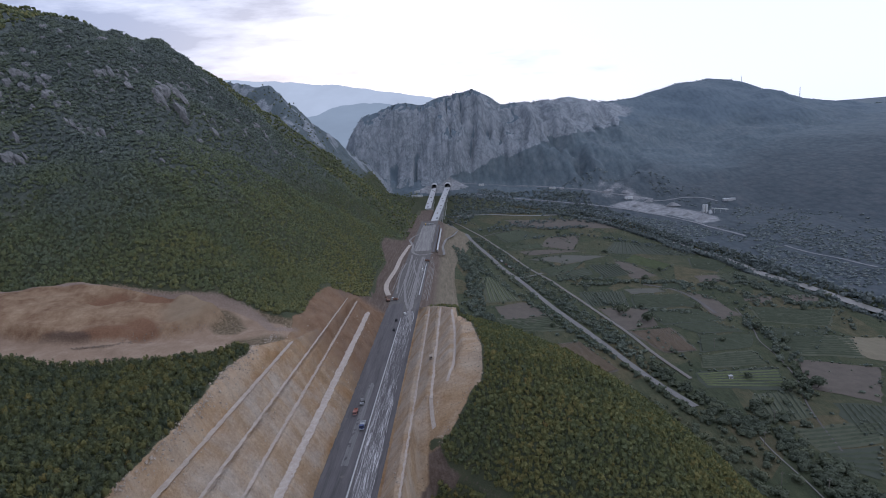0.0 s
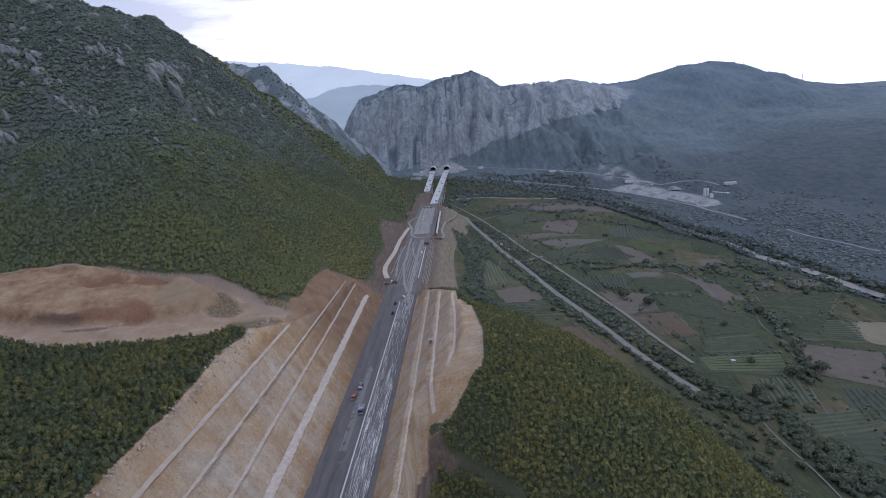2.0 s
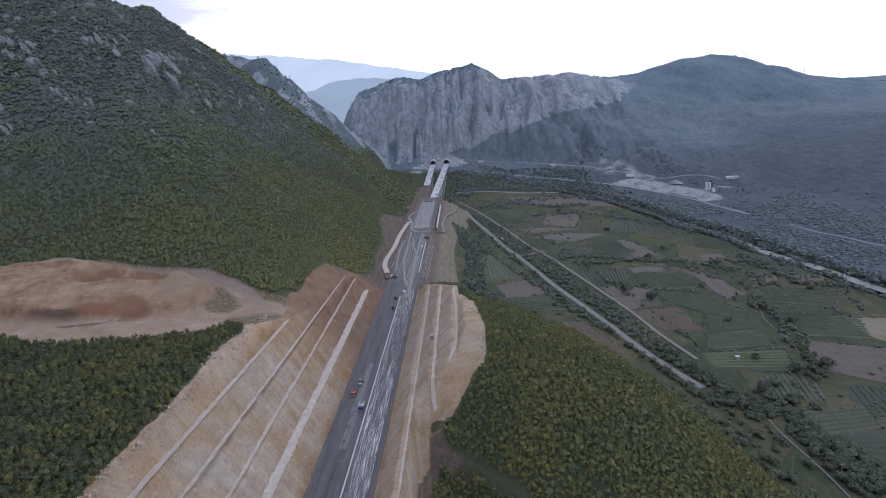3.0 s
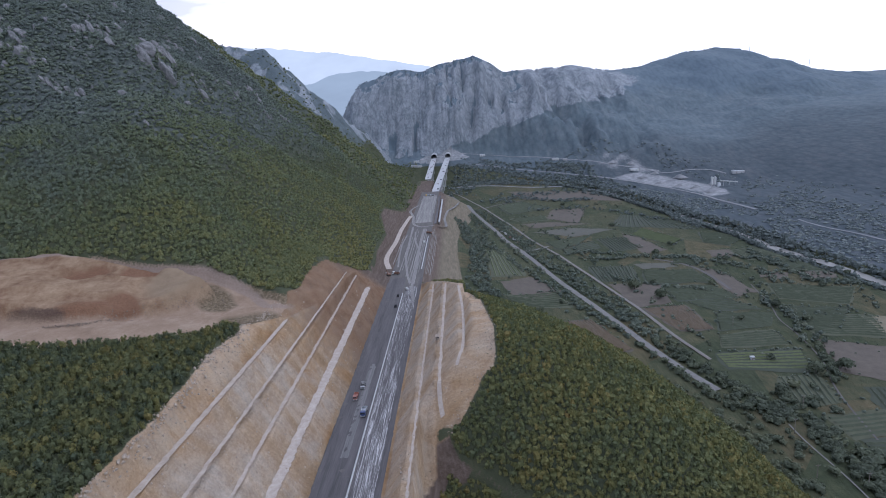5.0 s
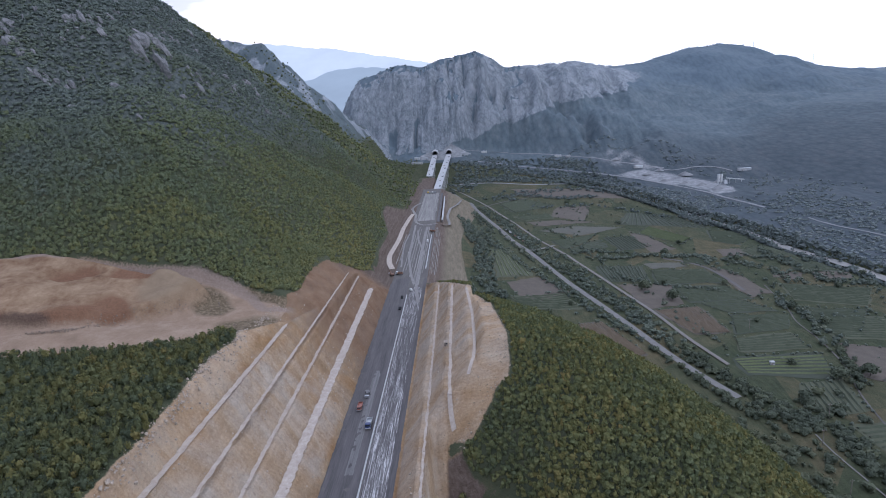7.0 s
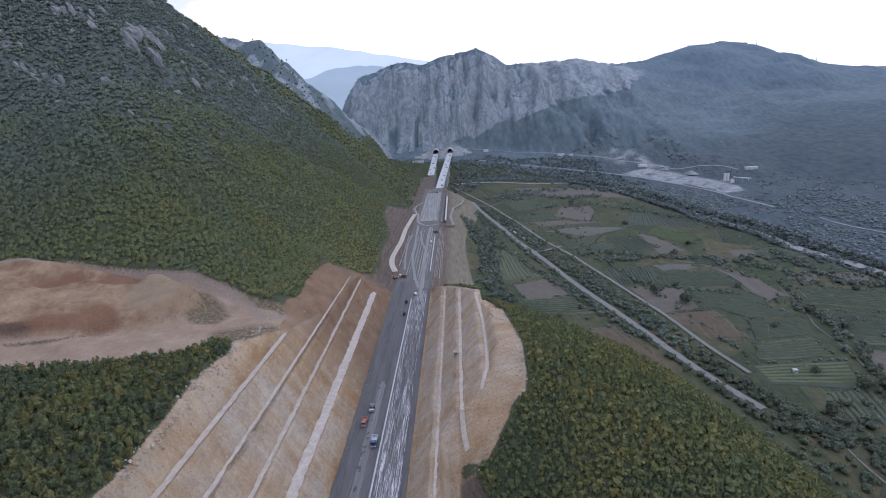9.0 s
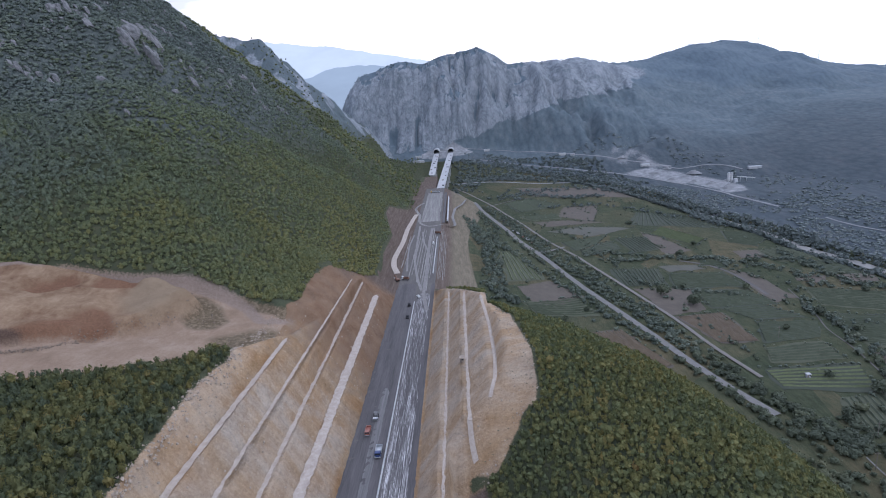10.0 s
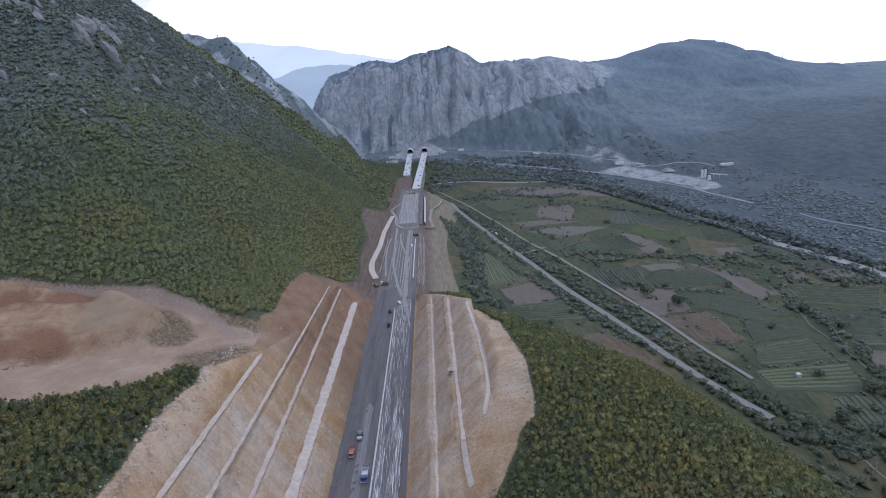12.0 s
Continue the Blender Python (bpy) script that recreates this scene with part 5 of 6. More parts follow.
plant("river_trees", TUFT, np.concatenate([h for k, h in enumerate(hedges) if k in far_rows] + [scatter(15, 46, 330, 1158, 1285, 6.5, river_wood, (5, 10), (4, 7.5), loose=2.0)]), MAT_HAZED_RIVER, 40, "green trees along the river, greyed with haze", "scrub")
belt = np.concatenate([h for k, h in enumerate(hedges) if k not in far_rows])
belt = belt[off_line(belt[:, 0], belt[:, 1], FARM_TRACK)[0] > 2.5 + 0.3 * belt[:, 3]]
belt = belt[(off_line(belt[:, 0], belt[:, 1], VALLEY_ROAD)[0] > 2.6 + 0.3 * belt[:, 3]) & (off_line(belt[:, 0], belt[:, 1], RAIL_LINE)[0] > 1.6 + 0.3 * belt[:, 3])]
near_belt = belt[:, 1] < 430
plant("tree_belt", BUSH, belt[near_belt], MAT_SCRUB, 22, "dark grey-green trees and bushes between the spur and the fields", "scrub")
plant("hedge_scrub", MIDDLE, belt[~near_belt], MAT_HAZED_HEDGE, 20, "dark hedges and bushes along the roads and the river", "scrub", True)
meadow = scatter(12, 40, 470, 330, 1010, 8.0, lambda X, Y, Z, N, C, q: (q < 0.08 + 0.4 * np.maximum(fbm(X, Y, 60, 3), 0)) & (Z < valley(X, Y) + 2) & (off_line(X, Y, RIVER)[1] < 0), (1.6, 5.0), (1.2, 4.0), tint=(0.45, 0.18))
plant("meadow_bushes", MIDDLE, meadow, MAT_HAZED_HEDGE, 21, "small bushes scattered over the valley fields", "scrub")


def bare_shrub(X, Y, Z, N, C, q):
    rim = off_line(X, Y, [(46, 247), (47, 257), (53, 258), (58, 262), (63, 268), (69, 276), (71, 300)])[0]
    return (inside(X, Y, BARE_RIGHT, 2.0) > 0.5) & (q < 0.24 * np.exp(-(rim / 4.5) ** 2))


plant("cut_shrubs", TUFT, scatter(64, 40, 76, 240, 310, 1.3, bare_shrub, (0.25, 0.75), (0.2, 0.6), sink=0.1, tint=(0.4, 0.2)), MAT_SCRUB, 64, "tiny dark shrubs dotted over the bare slope", "scrub")


# ---- rock outcrops on the mountain ----
def outcrop(x, y, wide, tall, seed):
    """A limestone crag that breaks out of the slope: cleft slabs with flat faces and sharp edges."""
    r = np.random.RandomState(seed)
    V0, F0 = ico(3)
    N = r.normal(size=(15, 3))
    N[:, 2] *= 0.55
    N /= np.linalg.norm(N, axis=1)[:, None]
    reach = np.min(np.where(V0 @ N.T > 0.08, r.uniform(0.55, 1.0, 15) / np.maximum(V0 @ N.T, 0.08), 9.0), axis=1)
    o = r.uniform(0, 90, 2)
    q = np.minimum(reach, 1.25) * (1 + 0.30 * ridged(V0[:, 0] * 1.7 + o[0] + V0[:, 2] * 0.4, V0[:, 1] * 1.7 + o[1] - V0[:, 2] * 0.4, 1.0, 3))
    V = V0 * q[:, None] * np.array([wide * 0.40, wide * 0.52, tall * 0.66])
    a = r.uniform(-0.9, 0.9)
    V = V @ np.array([[math.cos(a), -math.sin(a), 0], [math.sin(a), math.cos(a), 0], [0, 0, 1]]).T
    V[:, 0] -= 0.35 * V[:, 2]
    ob = mesh_object("rock_outcrop", V, F0, MAT_LIMESTONE, smooth=False)
    ob.location = (x, y, ground_z(x, y) + tall * 0.08)
    return tagged(ob, "pale jagged limestone outcrop on the wooded mountain", "rock", "outcrops on the mountain")


BIG_ROCKS = [(-305, 531, 16), (-289, 525, 12), (-276, 539, 9), (-244, 545, 13), (-203, 566, 26), (-213, 601, 16), (-218, 640, 12), (-302, 502, 9), (-270, 495, 12), (-253, 489, 9),
             (-240, 482, 11), (-223, 493, 11), (-265, 442, 18), (-232, 557, 10), (-170, 589, 14), (-174, 542, 8), (-172, 640, 9), (-157, 620, 10), (-152, 680, 12), (-137, 651, 9), (-127, 688, 8)]
for k, (x, y, w) in enumerate(BIG_ROCKS):
    for j in range(6):
        a = np.random.RandomState(900 + 7 * k + j).uniform(-0.75, 0.75, 3)
        outcrop(x + a[0] * w * (j > 0), y + a[1] * w * (j > 0), w * (0.38 + 0.22 * a[2]), w * (0.40 + 0.2 * a[2]), 100 + 7 * k + j)
_r = np.random.RandomState(77)
for k in range(190):
    x, y = _r.uniform(-350, -140), _r.uniform(450, 740)
    if ground_z(x, y) > 135:
        w = 1.8 + 4.5 * _r.uniform() ** 2
        outcrop(x, y, w * 1.3, w * _r.uniform(0.6, 1.1), 300 + k)


def rim_stones():
    """Broken stones along the edges of the cut, where the soil was stripped."""
    r = np.random.RandomState(91)
    V0, F0 = ico(1)
    VV, FF, n = [], [], 0
    for line, side, count in ((BARE_LEFT[6:12], 1, 620), (BARE_RIGHT[2:15], -1, 620)):
        legs = [math.hypot(b[0] - a[0], b[1] - a[1]) for a, b in zip(line, line[1:])]
        for leg, (a, b) in zip(legs, zip(line, line[1:])):
            for _ in range(int(count * leg / sum(legs))):
                t = r.uniform()
                x = a[0] + (b[0] - a[0]) * t + side * (abs(r.normal()) * 3.0 - 1.0)
                y = a[1] + (b[1] - a[1]) * t + r.normal() * 1.5
                w = 0.14 + 0.36 * r.uniform() ** 3
                V = V0 * (w * r.uniform(0.6, 1.3, (len(V0), 1))) * r.uniform(0.7, 1.2, 3) + np.array([x, y, ground_z(x, y) + 0.1])
                VV.append(V)
                FF.append(F0 + n)
                n += len(V0)
    for _ in range(420):
        y = r.uniform(150, 330)
        x = float(np.interp(y, [150, 194, 229, 255, 284, 300, 330], [-44, -44, -44.5, -45.5, -43, -47, -46])) + r.normal() * 1.6 + 1.2
        w = 0.2 + 0.55 * r.uniform() ** 2
        VV.append(V0 * (w * r.uniform(0.6, 1.3, (len(V0), 1))) * r.uniform(0.7, 1.2, 3) + np.array([x, y, ground_z(x, y) + 0.1]))
        FF.append(F0 + n)
        n += len(V0)
    for _ in range(1500):
        x, y = (r.uniform(-46, -2), r.uniform(150, 430)) if r.uniform() < 0.6 else (r.uniform(28, 72), r.uniform(170, 430))
        if float(inside(np.array([x]), np.array([y]), BARE_LEFT if x < 0 else BARE_RIGHT, 2.0)[0]) > 0.6:
            w = 0.12 + 0.38 * r.uniform() ** 3
            VV.append(V0 * (w * r.uniform(0.6, 1.3, (len(V0), 1))) + np.array([x, y, ground_z(x, y) + 0.1]))
            FF.append(F0 + n)
            n += len(V0)
    ob = mesh_object("rim_stones", np.concatenate(VV), np.concatenate(FF), MAT_RUBBLE, smooth=False)
    return tagged(ob, "broken pale stones on the slopes and edges of the cut", "stones", kind="stuff")



def pit_stones():
    """Brown clods and stones at the foot of the spoil mound and over the rough patch."""
    r = np.random.RandomState(93)
    V0, F0 = ico(1)
    VV, FF, n = [], [], 0
    edge = [(-130, 280), (-123, 284), (-117, 289), (-110, 301), (-102, 307), (-91, 319), (-82, 328)]
    for a, b in zip(edge, edge[1:]):
        for _ in range(80):
            t = r.uniform()
            x, y = a[0] + (b[0] - a[0]) * t + r.normal() * 1.0, a[1] + (b[1] - a[1]) * t + r.normal() * 1.0
            w = 0.12 + 0.34 * r.uniform() ** 3
            VV.append(V0 * (w * r.uniform(0.6, 1.3, (len(V0), 1))) + np.array([x, y, ground_z(x, y) + 0.15]))
            FF.append(F0 + n)
            n += len(V0)
    for _ in range(260):
        x, y = r.uniform(-88, -40), r.uniform(290, 352)
        if float(inside(np.array([x]), np.array([y]), PATCH, 3.0)[0]) + float(inside(np.array([x]), np.array([y]), OLIVE, 3.0)[0]) > 0.5:
            w = 0.12 + 0.34 * r.uniform() ** 3
            VV.append(V0 * (w * r.uniform(0.6, 1.3, (len(V0), 1))) + np.array([x, y, ground_z(x, y) + 0.15]))
            FF.append(F0 + n)
            n += len(V0)
    ob = mesh_object("pit_stones", np.concatenate(VV), np.concatenate(FF), MAT_CLOD, smooth=False)
    return tagged(ob, "brown clods and stones below the spoil mound", "stones", kind="stuff")


rim_stones()
pit_stones()


# ---- fields ----
EDGES = []


def field(label, colours, corners, rows=0.0, row_mat=None, lift=0.22):
    """A parcel laid over the valley between four corners, with crop rows along its longer way."""
    mat = simple("field_soil", *colours, 0.16, 0.95, 0.15)
    EDGES.append((corners[0], corners[1]))
    EDGES.append((corners[1], corners[2]))
    A, B, C, D = [np.array(c, float) for c in corners]
    n = max(3, int(max(np.linalg.norm(A - B), np.linalg.norm(D - C)) / 4))
    m = max(3, int(max(np.linalg.norm(A - D), np.linalg.norm(B - C)) / 4))
    s, t = np.meshgrid(np.linspace(0, 1, n + 1), np.linspace(0, 1, m + 1))
    s, t = s[..., None], t[..., None]
    P = (A * (1 - s) + B * s) * (1 - t) + (D * (1 - s) + C * s) * t
    edge = ((s == 0) | (s == 1) | (t == 0) | (t == 1))[..., 0]
    P = P + np.where(edge[..., None], np.stack([vnoise(P[..., 0] / 9, P[..., 1] / 9), vnoise(P[..., 1] / 9 + 50, P[..., 0] / 9)], -1) * 4.0, 0)
    z = land(P[..., 0], P[..., 1])[0] + lift
    V = np.concatenate([P, z[..., None]], -1).reshape(-1, 3)
    i = np.arange(len(V)).reshape(m + 1, n + 1)
    F = np.stack([i[:-1, :-1], i[:-1, 1:], i[1:, 1:], i[1:, :-1]], -1).reshape(-1, 4)
    ob = tagged(mesh_object("field", V, F, mat), label, "field", "fields of the valley")
    if rows:
        long_s = np.linalg.norm(B - A) > np.linalg.norm(D - A)
        width = np.linalg.norm(D - A) if long_s else np.linalg.norm(B - A)
        k = int(width / rows)
        VV, FF = [], []
        for j in range(1, k):
            q = j / k
            a, b = ((A * (1 - q) + D * q, B * (1 - q) + C * q) if long_s else (A * (1 - q) + B * q, D * (1 - q) + C * q))
            g = max(2, int(np.linalg.norm(b - a) / 3))
            w = np.linspace(0.03, 0.97, g)[:, None]
            L = a * (1 - w) + b * w
            d = (b - a) / np.linalg.norm(b - a)
            side = np.array([d[1], -d[0]]) * rows * 0.24
            h = land(L[:, 0], L[:, 1])[0] + lift
            h2 = 0.9 + vnoise(L[:, 0] / 2, L[:, 1] / 2) * 0.9
            R = np.stack([np.column_stack([L - side, h]), np.column_stack([L, h + h2]), np.column_stack([L + side, h])], 1)
            i = np.arange(len(R) * 3).reshape(-1, 3) + sum(len(v) for v in VV)
            VV.append(R.reshape(-1, 3))
            FF.append(np.stack([i[:-1, :-1], i[:-1, 1:], i[1:, 1:], i[1:, :-1]], -1).reshape(-1, 4))
        rw = mesh_object("crop_rows", np.concatenate(VV), np.concatenate(FF), row_mat, parent=ob, smooth=False)
        tagged(rw, kind="stuff")
    return ob


MAT_VINE = simple("vine_leaves", (0.070, 0.088, 0.038), (0.125, 0.140, 0.058), 0.6, 0.8, 0.1)
MAT_CROP = simple("dark_crop_leaves", (0.040, 0.052, 0.030), (0.066, 0.076, 0.042), 0.6, 0.85, 0.1)
MAT_STUBBLE = simple("dry_stubble", (0.15, 0.115, 0.075), (0.24, 0.19, 0.13), 0.6, 0.95, 0.1)
BROWN = ((0.068, 0.057, 0.044), (0.110, 0.090, 0.068))
DRY = ((0.12, 0.105, 0.065), (0.18, 0.155, 0.10))
GREEN = ((0.052, 0.058, 0.034), (0.076, 0.082, 0.045))
DARKG = ((0.033, 0.041, 0.026), (0.050, 0.058, 0.036))
PALE = ((0.070, 0.070, 0.054), (0.105, 0.100, 0.078))
vine, soil, dry, green, dark = ("green vineyard parcel with straight rows", "bare ploughed brown soil parcel", "dry yellow-brown stubble parcel",
                                "green crop parcel in the valley", "dark green orchard parcel in the valley")
field(vine, GREEN, [(83, 638), (104, 655), (120, 568), (85, 552)], 3.2, MAT_VINE)
field(soil, BROWN, [(90, 542), (124, 566), (147, 531), (106, 498)])
field(dark, DARKG, [(112, 924), (155, 971), (199, 927), (129, 863)], 3.4, MAT_CROP)
field(soil, BROWN, [(197, 912), (251, 928), (218, 814), (176, 838)])
field(dry, BROWN, [(139, 800), (181, 816), (238, 812), (153, 780)])
field(green, GREEN, [(125, 835), (178, 862), (180, 830), (140, 810)], 3.6, MAT_CROP)
field("pale mown stubble parcel", PALE, [(148, 753), (192, 782), (260, 781), (197, 734)])
field(dark, DARKG, [(155, 702), (219, 745), (194, 697), (166, 668)], 3.4, MAT_CROP)
field(dark, DARKG, [(170, 670), (214, 715), (216, 680), (171, 650)], 3.4, MAT_CROP)
field(dark, DARKG, [(220, 722), (255, 732), (265, 686), (224, 666)], 3.4, MAT_CROP)
field(soil, BROWN, [(259, 762), (275, 734), (290, 682), (257, 660)])
field(vine, DARKG, [(295, 794), (326, 727), (303, 699), (269, 751)], 3.2, MAT_VINE)
field(dark, DARKG, [(292, 882), (353, 874), (377, 791), (256, 799)], 3.4, MAT_CROP)
field(dry, BROWN, [(142, 1065), (285, 1093), (354, 1004), (166, 985)])
field(dry, BROWN, [(295, 1125), (358, 1044), (360, 891), (356, 1003)])
field(dark, DARKG, [(185, 610), (232, 614), (225, 567), (186, 561)], 3.4, MAT_CROP)
field("pale mown stubble parcel", PALE, [(235, 622), (273, 629), (278, 614), (239, 604)])
field(dark, DARKG, [(236, 598), (290, 607), (294, 566), (228, 557)], 3.4, MAT_CROP)
field(soil, BROWN, [(300, 614), (317, 601), (324, 544), (298, 530)])
field(dark, DARKG, [(241, 553), (290, 559), (301, 526), (240, 512)], 3.4, MAT_CROP)
field(soil, BROWN, [(192, 556), (242, 560), (236, 509), (203, 494)])
field(dry, BROWN, [(204, 491), (244, 504), (247, 450), (218, 445)], 2.4, MAT_STUBBLE)
field(dark, DARKG, [(246, 513), (286, 526), (306, 498), (263, 490)], 3.4, MAT_CROP)
field(dark, DARKG, [(261, 486), (311, 492), (293, 458), (248, 447)], 3.4, MAT_CROP)
field(vine, DARKG, [(227, 410), (294, 421), (282, 386), (227, 386)], 3.2, MAT_VINE)
field(green, GREEN, [(244, 441), (290, 454), (290, 425), (236, 417)], 3.6, MAT_CROP)
field(green, GREEN, [(344, 571), (423, 559), (387, 512), (333, 526)], 3.6, MAT_CROP)
field(dark, DARKG, [(386, 646), (435, 662), (424, 609), (383, 612)], 3.4, MAT_CROP)
field(soil, BROWN, [(395, 606), (433, 614), (425, 589), (387, 586)])
field(dry, BROWN, [(357, 606), (384, 602), (371, 578), (348, 585)])
field(green, GREEN, [(360, 682), (424, 718), (435, 676), (364, 646)], 3.6, MAT_CROP)
field(dark, DARKG, [(363, 775), (428, 773), (368, 699), (344, 714)], 3.4, MAT_CROP)
field(dry, BROWN, [(334, 680), (362, 686), (364, 658), (331, 655)])
field(dark, DARKG, [(325, 507), (382, 506), (341, 453), (316, 463)], 3.4, MAT_CROP)
field(dark, DARKG, [(285, 650), (316, 643), (298, 618), (277, 625)], 3.4, MAT_CROP)
field(soil, BROWN, [(314, 436), (371, 424), (331, 367), (299, 386)])
field(green, GREEN, [(253, 377), (284, 385), (276, 348), (245, 339)], 3.6, MAT_CROP)
field(dark, DARKG, [(260, 309), (296, 317), (273, 283), (259, 292)], 3.4, MAT_CROP)
field(green, GREEN, [(255, 333), (315, 345), (298, 320), (257, 308)], 3.6, MAT_CROP)
field(green, GREEN, [(92, 506), (140, 533), (148, 492), (100, 482)], 2.8, MAT_CROP)
field(soil, BROWN, [(118, 456), (158, 466), (174, 410), (162, 402)], 2.6, MAT_STUBBLE)
field(green, GREEN, [(320, 484), (390, 490), (370, 440), (318, 446)], 3.4, MAT_CROP)
field(dry, DRY, [(374, 484), (420, 490), (400, 430), (372, 440)])
field(dark, DARKG, [(300, 366), (330, 364), (325, 322), (290, 330)], 3.4, MAT_CROP)


field_hedges = np.concatenate([line_places(600 + k, [a, b], 1.2, 2.6, (1.6, 4.2), (1.4, 3.4), gap=0.35 + 0.25 * (k % 3)) for k, (a, b) in enumerate(EDGES)])
plant("field_hedges", FAR, field_hedges, MAT_HAZED_HEDGE, 41, "low dark hedges between the valley fields", "scrub", True)


# ---- single trees of the valley ----
def lone_tree(x, y, wide, tall, seed, label):
    """A tree with a tapered trunk, limbs and an uneven leafy crown."""
    r = np.random.RandomState(seed)
    root = thing("tree", Matrix.Translation((x, y, ground_z(x, y) - 0.1)), label, "tree", "single trees of the valley")
    bm = bmesh.new()
    drum(tall * 0.035, tall * 0.5, "Z", 0, 0, tall * 0.25, 8, tall * 0.018, bm)
    for k in range(5):
        a, up = k * 1.26 + r.uniform(-0.3, 0.3), r.uniform(0.5, 0.9)
        m = Matrix.Translation((0, 0, tall * (0.28 + 0.04 * k))) @ Matrix.Rotation(a, 4, "Z") @ Matrix.Rotation(up, 4, "Y") @ Matrix.Translation((0, 0, wide * 0.16))
        bmesh.ops.create_cone(bm, cap_ends=True, segments=5, radius1=tall * 0.014, radius2=tall * 0.006, depth=wide * 0.34, matrix=m)
    part("trunk", bm, MAT_BARK, root)
    V, F = crown(seed, 2, 9, 240, 0.15)
    ob = mesh_object("crown", V * np.array([wide, wide, tall]), F, MAT_SCRUB, smooth=False, parent=root)
    at = ob.data.attributes.new("tint", "FLOAT", "POINT")
    at.data.foreach_set("value", np.full(len(V), r.uniform(0.25, 0.6), np.float32))
    return root


for k, (x, y, w, h) in enumerate([(213, 542, 11, 9), (229, 519, 11, 9.5), (304, 389, 10, 8.5), (281, 383, 11, 8), (262, 400, 6, 5), (245, 355, 9, 7), (290, 560, 6, 5), (275, 470, 5, 4.5),
                                  (217, 938, 8, 6), (236, 560, 5, 4.5), (320, 505, 8, 6.5), (326, 470, 8, 6), (140, 500, 5, 4.5), (120, 478, 4.5, 4), (300, 700, 6, 5), (270, 660, 9, 6),
                                  (338, 640, 7, 5.5), (392, 560, 7, 5.5), (440, 600, 8, 6.5), (260, 800, 7, 5)]):
    lone_tree(x, y, w, h, 500 + k, "broad dark green tree beside the valley fields" if w > 7 else "small round green tree beside the valley fields")


# ---- bridges and tunnels ----
def viaduct(ax, ay, bx, by, width, label):
    """A bridge deck on paired piers, with parapets, climbing to the tunnel."""
    za, zb = float(road_z(ay)), float(road_z(by))
    root = thing("viaduct", Matrix.Translation((ax, ay, za)), label, "bridge", "bridges to the tunnels")
    L = math.hypot(bx - ax, by - ay)
    turn = math.atan2(-(bx - ax), by - ay)
    tilt = math.atan2(zb - za, L)
    m = Matrix.Rotation(turn, 4, "Z") @ Matrix.Rotation(tilt, 4, "X")
    bm = box(width, L, 0.5, 0, L / 2, -0.4, 0.05)
    box(width * 0.55, L, 1.6, 0, L / 2, -2.05, 0.1, bm=bm)
    bm.transform(m)
    part("deck", bm, MAT_CONCRETE, root)
    for sx in (-1, 1):
        bm = box(0.35, L, 0.9, sx * (width / 2 - 0.25), L / 2, 0.1, 0.04)
        bm.transform(m)
        part("parapet", bm, MAT_CONCRETE, root)
    n = max(3, int(L / 42))
    for k in range(1, n):
        y = L * k / n
        wx, wy = ax + (bx - ax) * k / n, ay + (by - ay) * k / n
        z = ground_z(wx, wy) - za
        for sx in (-1, 1):
            h = (zb - za) * k / n - 2.0 - z + 1.0
            if h > 1.5:
                bm = box(1.6, 2.2, h, sx * width * 0.22, y, z - 1.0, 0.15, 0.9)
                bm.transform(Matrix.Rotation(turn, 4, "Z"))
                part("pier", bm, MAT_CONCRETE, root)
    r = np.random.RandomState(int(ax * 10) % 97 + 3)
    for k in range(9):
        bm = box(r.uniform(1.5, 4), r.uniform(3, 9), 0.5, r.uniform(-width * 0.3, width * 0.3), L * (0.05 + 0.1 * k + r.uniform(0, 0.06)), 0.11, 0.05)
        bm.transform(m)
        part("formwork_stack", bm, MAT_WOOD if k % 2 else MAT_DARK, root)
    return root


viaduct(3.0, 1054, 2.5, 1343, 11.0, "pale concrete motorway bridge with stacked formwork, leading to a tunnel")
viaduct(20.5, 926, 33.5, 1343, 11.5, "long pale concrete motorway bridge with stacked formwork, leading to a tunnel")


def portal(x, y, z):
    """A tunnel mouth: a concrete arch and the dark bore behind it."""
    root = thing("tunnel_portal", Matrix.Translation((x, y, z)), "raw concrete tunnel mouth in the bare rock slope", "tunnel portal", "tunnel mouths")
    ring = [(math.cos(radians(a)), math.sin(radians(a))) for a in range(-20, 201, 10)]
    bm = bmesh.new()
    rows = []
    for r, yy in ((6.1, 26), (6.1, 0), (7.4, 0), (7.4, 30)):
        rows.append([bm.verts.new((c * r, yy, 2.2 + s_ * r)) for c, s_ in ring])
    for a, b in zip(rows, rows[1:]):
        for i in range(len(ring) - 1):
            bm.faces.new((a[i], a[i + 1], b[i + 1], b[i]))
    part("arch", bm, MAT_CONCRETE, root, smooth=False)
    # Short closed bore in near-black: the tunnel's darkness is put into its colour.
    bm = bmesh.new()
    vs = [bm.verts.new((c * 6.08, 20, 2.2 + s_ * 6.08)) for c, s_ in ring]
    bm.faces.new(vs)
    vs2 = [bm.verts.new((c * 6.05, 1.5, 2.2 + s_ * 6.05)) for c, s_ in ring]
    for i in range(len(ring) - 1):
        bm.faces.new((vs[i], vs[i + 1], vs2[i + 1], vs2[i]))
    part("bore", bm, MAT_DARK, root)
    return root


portal(2.5, 1344, 9.0)
portal(33.5, 1344, 9.0)


# ---- vehicles ----
def wheel(parent, x, y, r, w):
    tyre = part("wheel", drum(r, w, "X", x, y, r, 14), MAT_RUBBER, parent)
    part("rim", drum(r * 0.55, w + 0.03, "X", x, y, r, 10), MAT_STEEL, tyre)


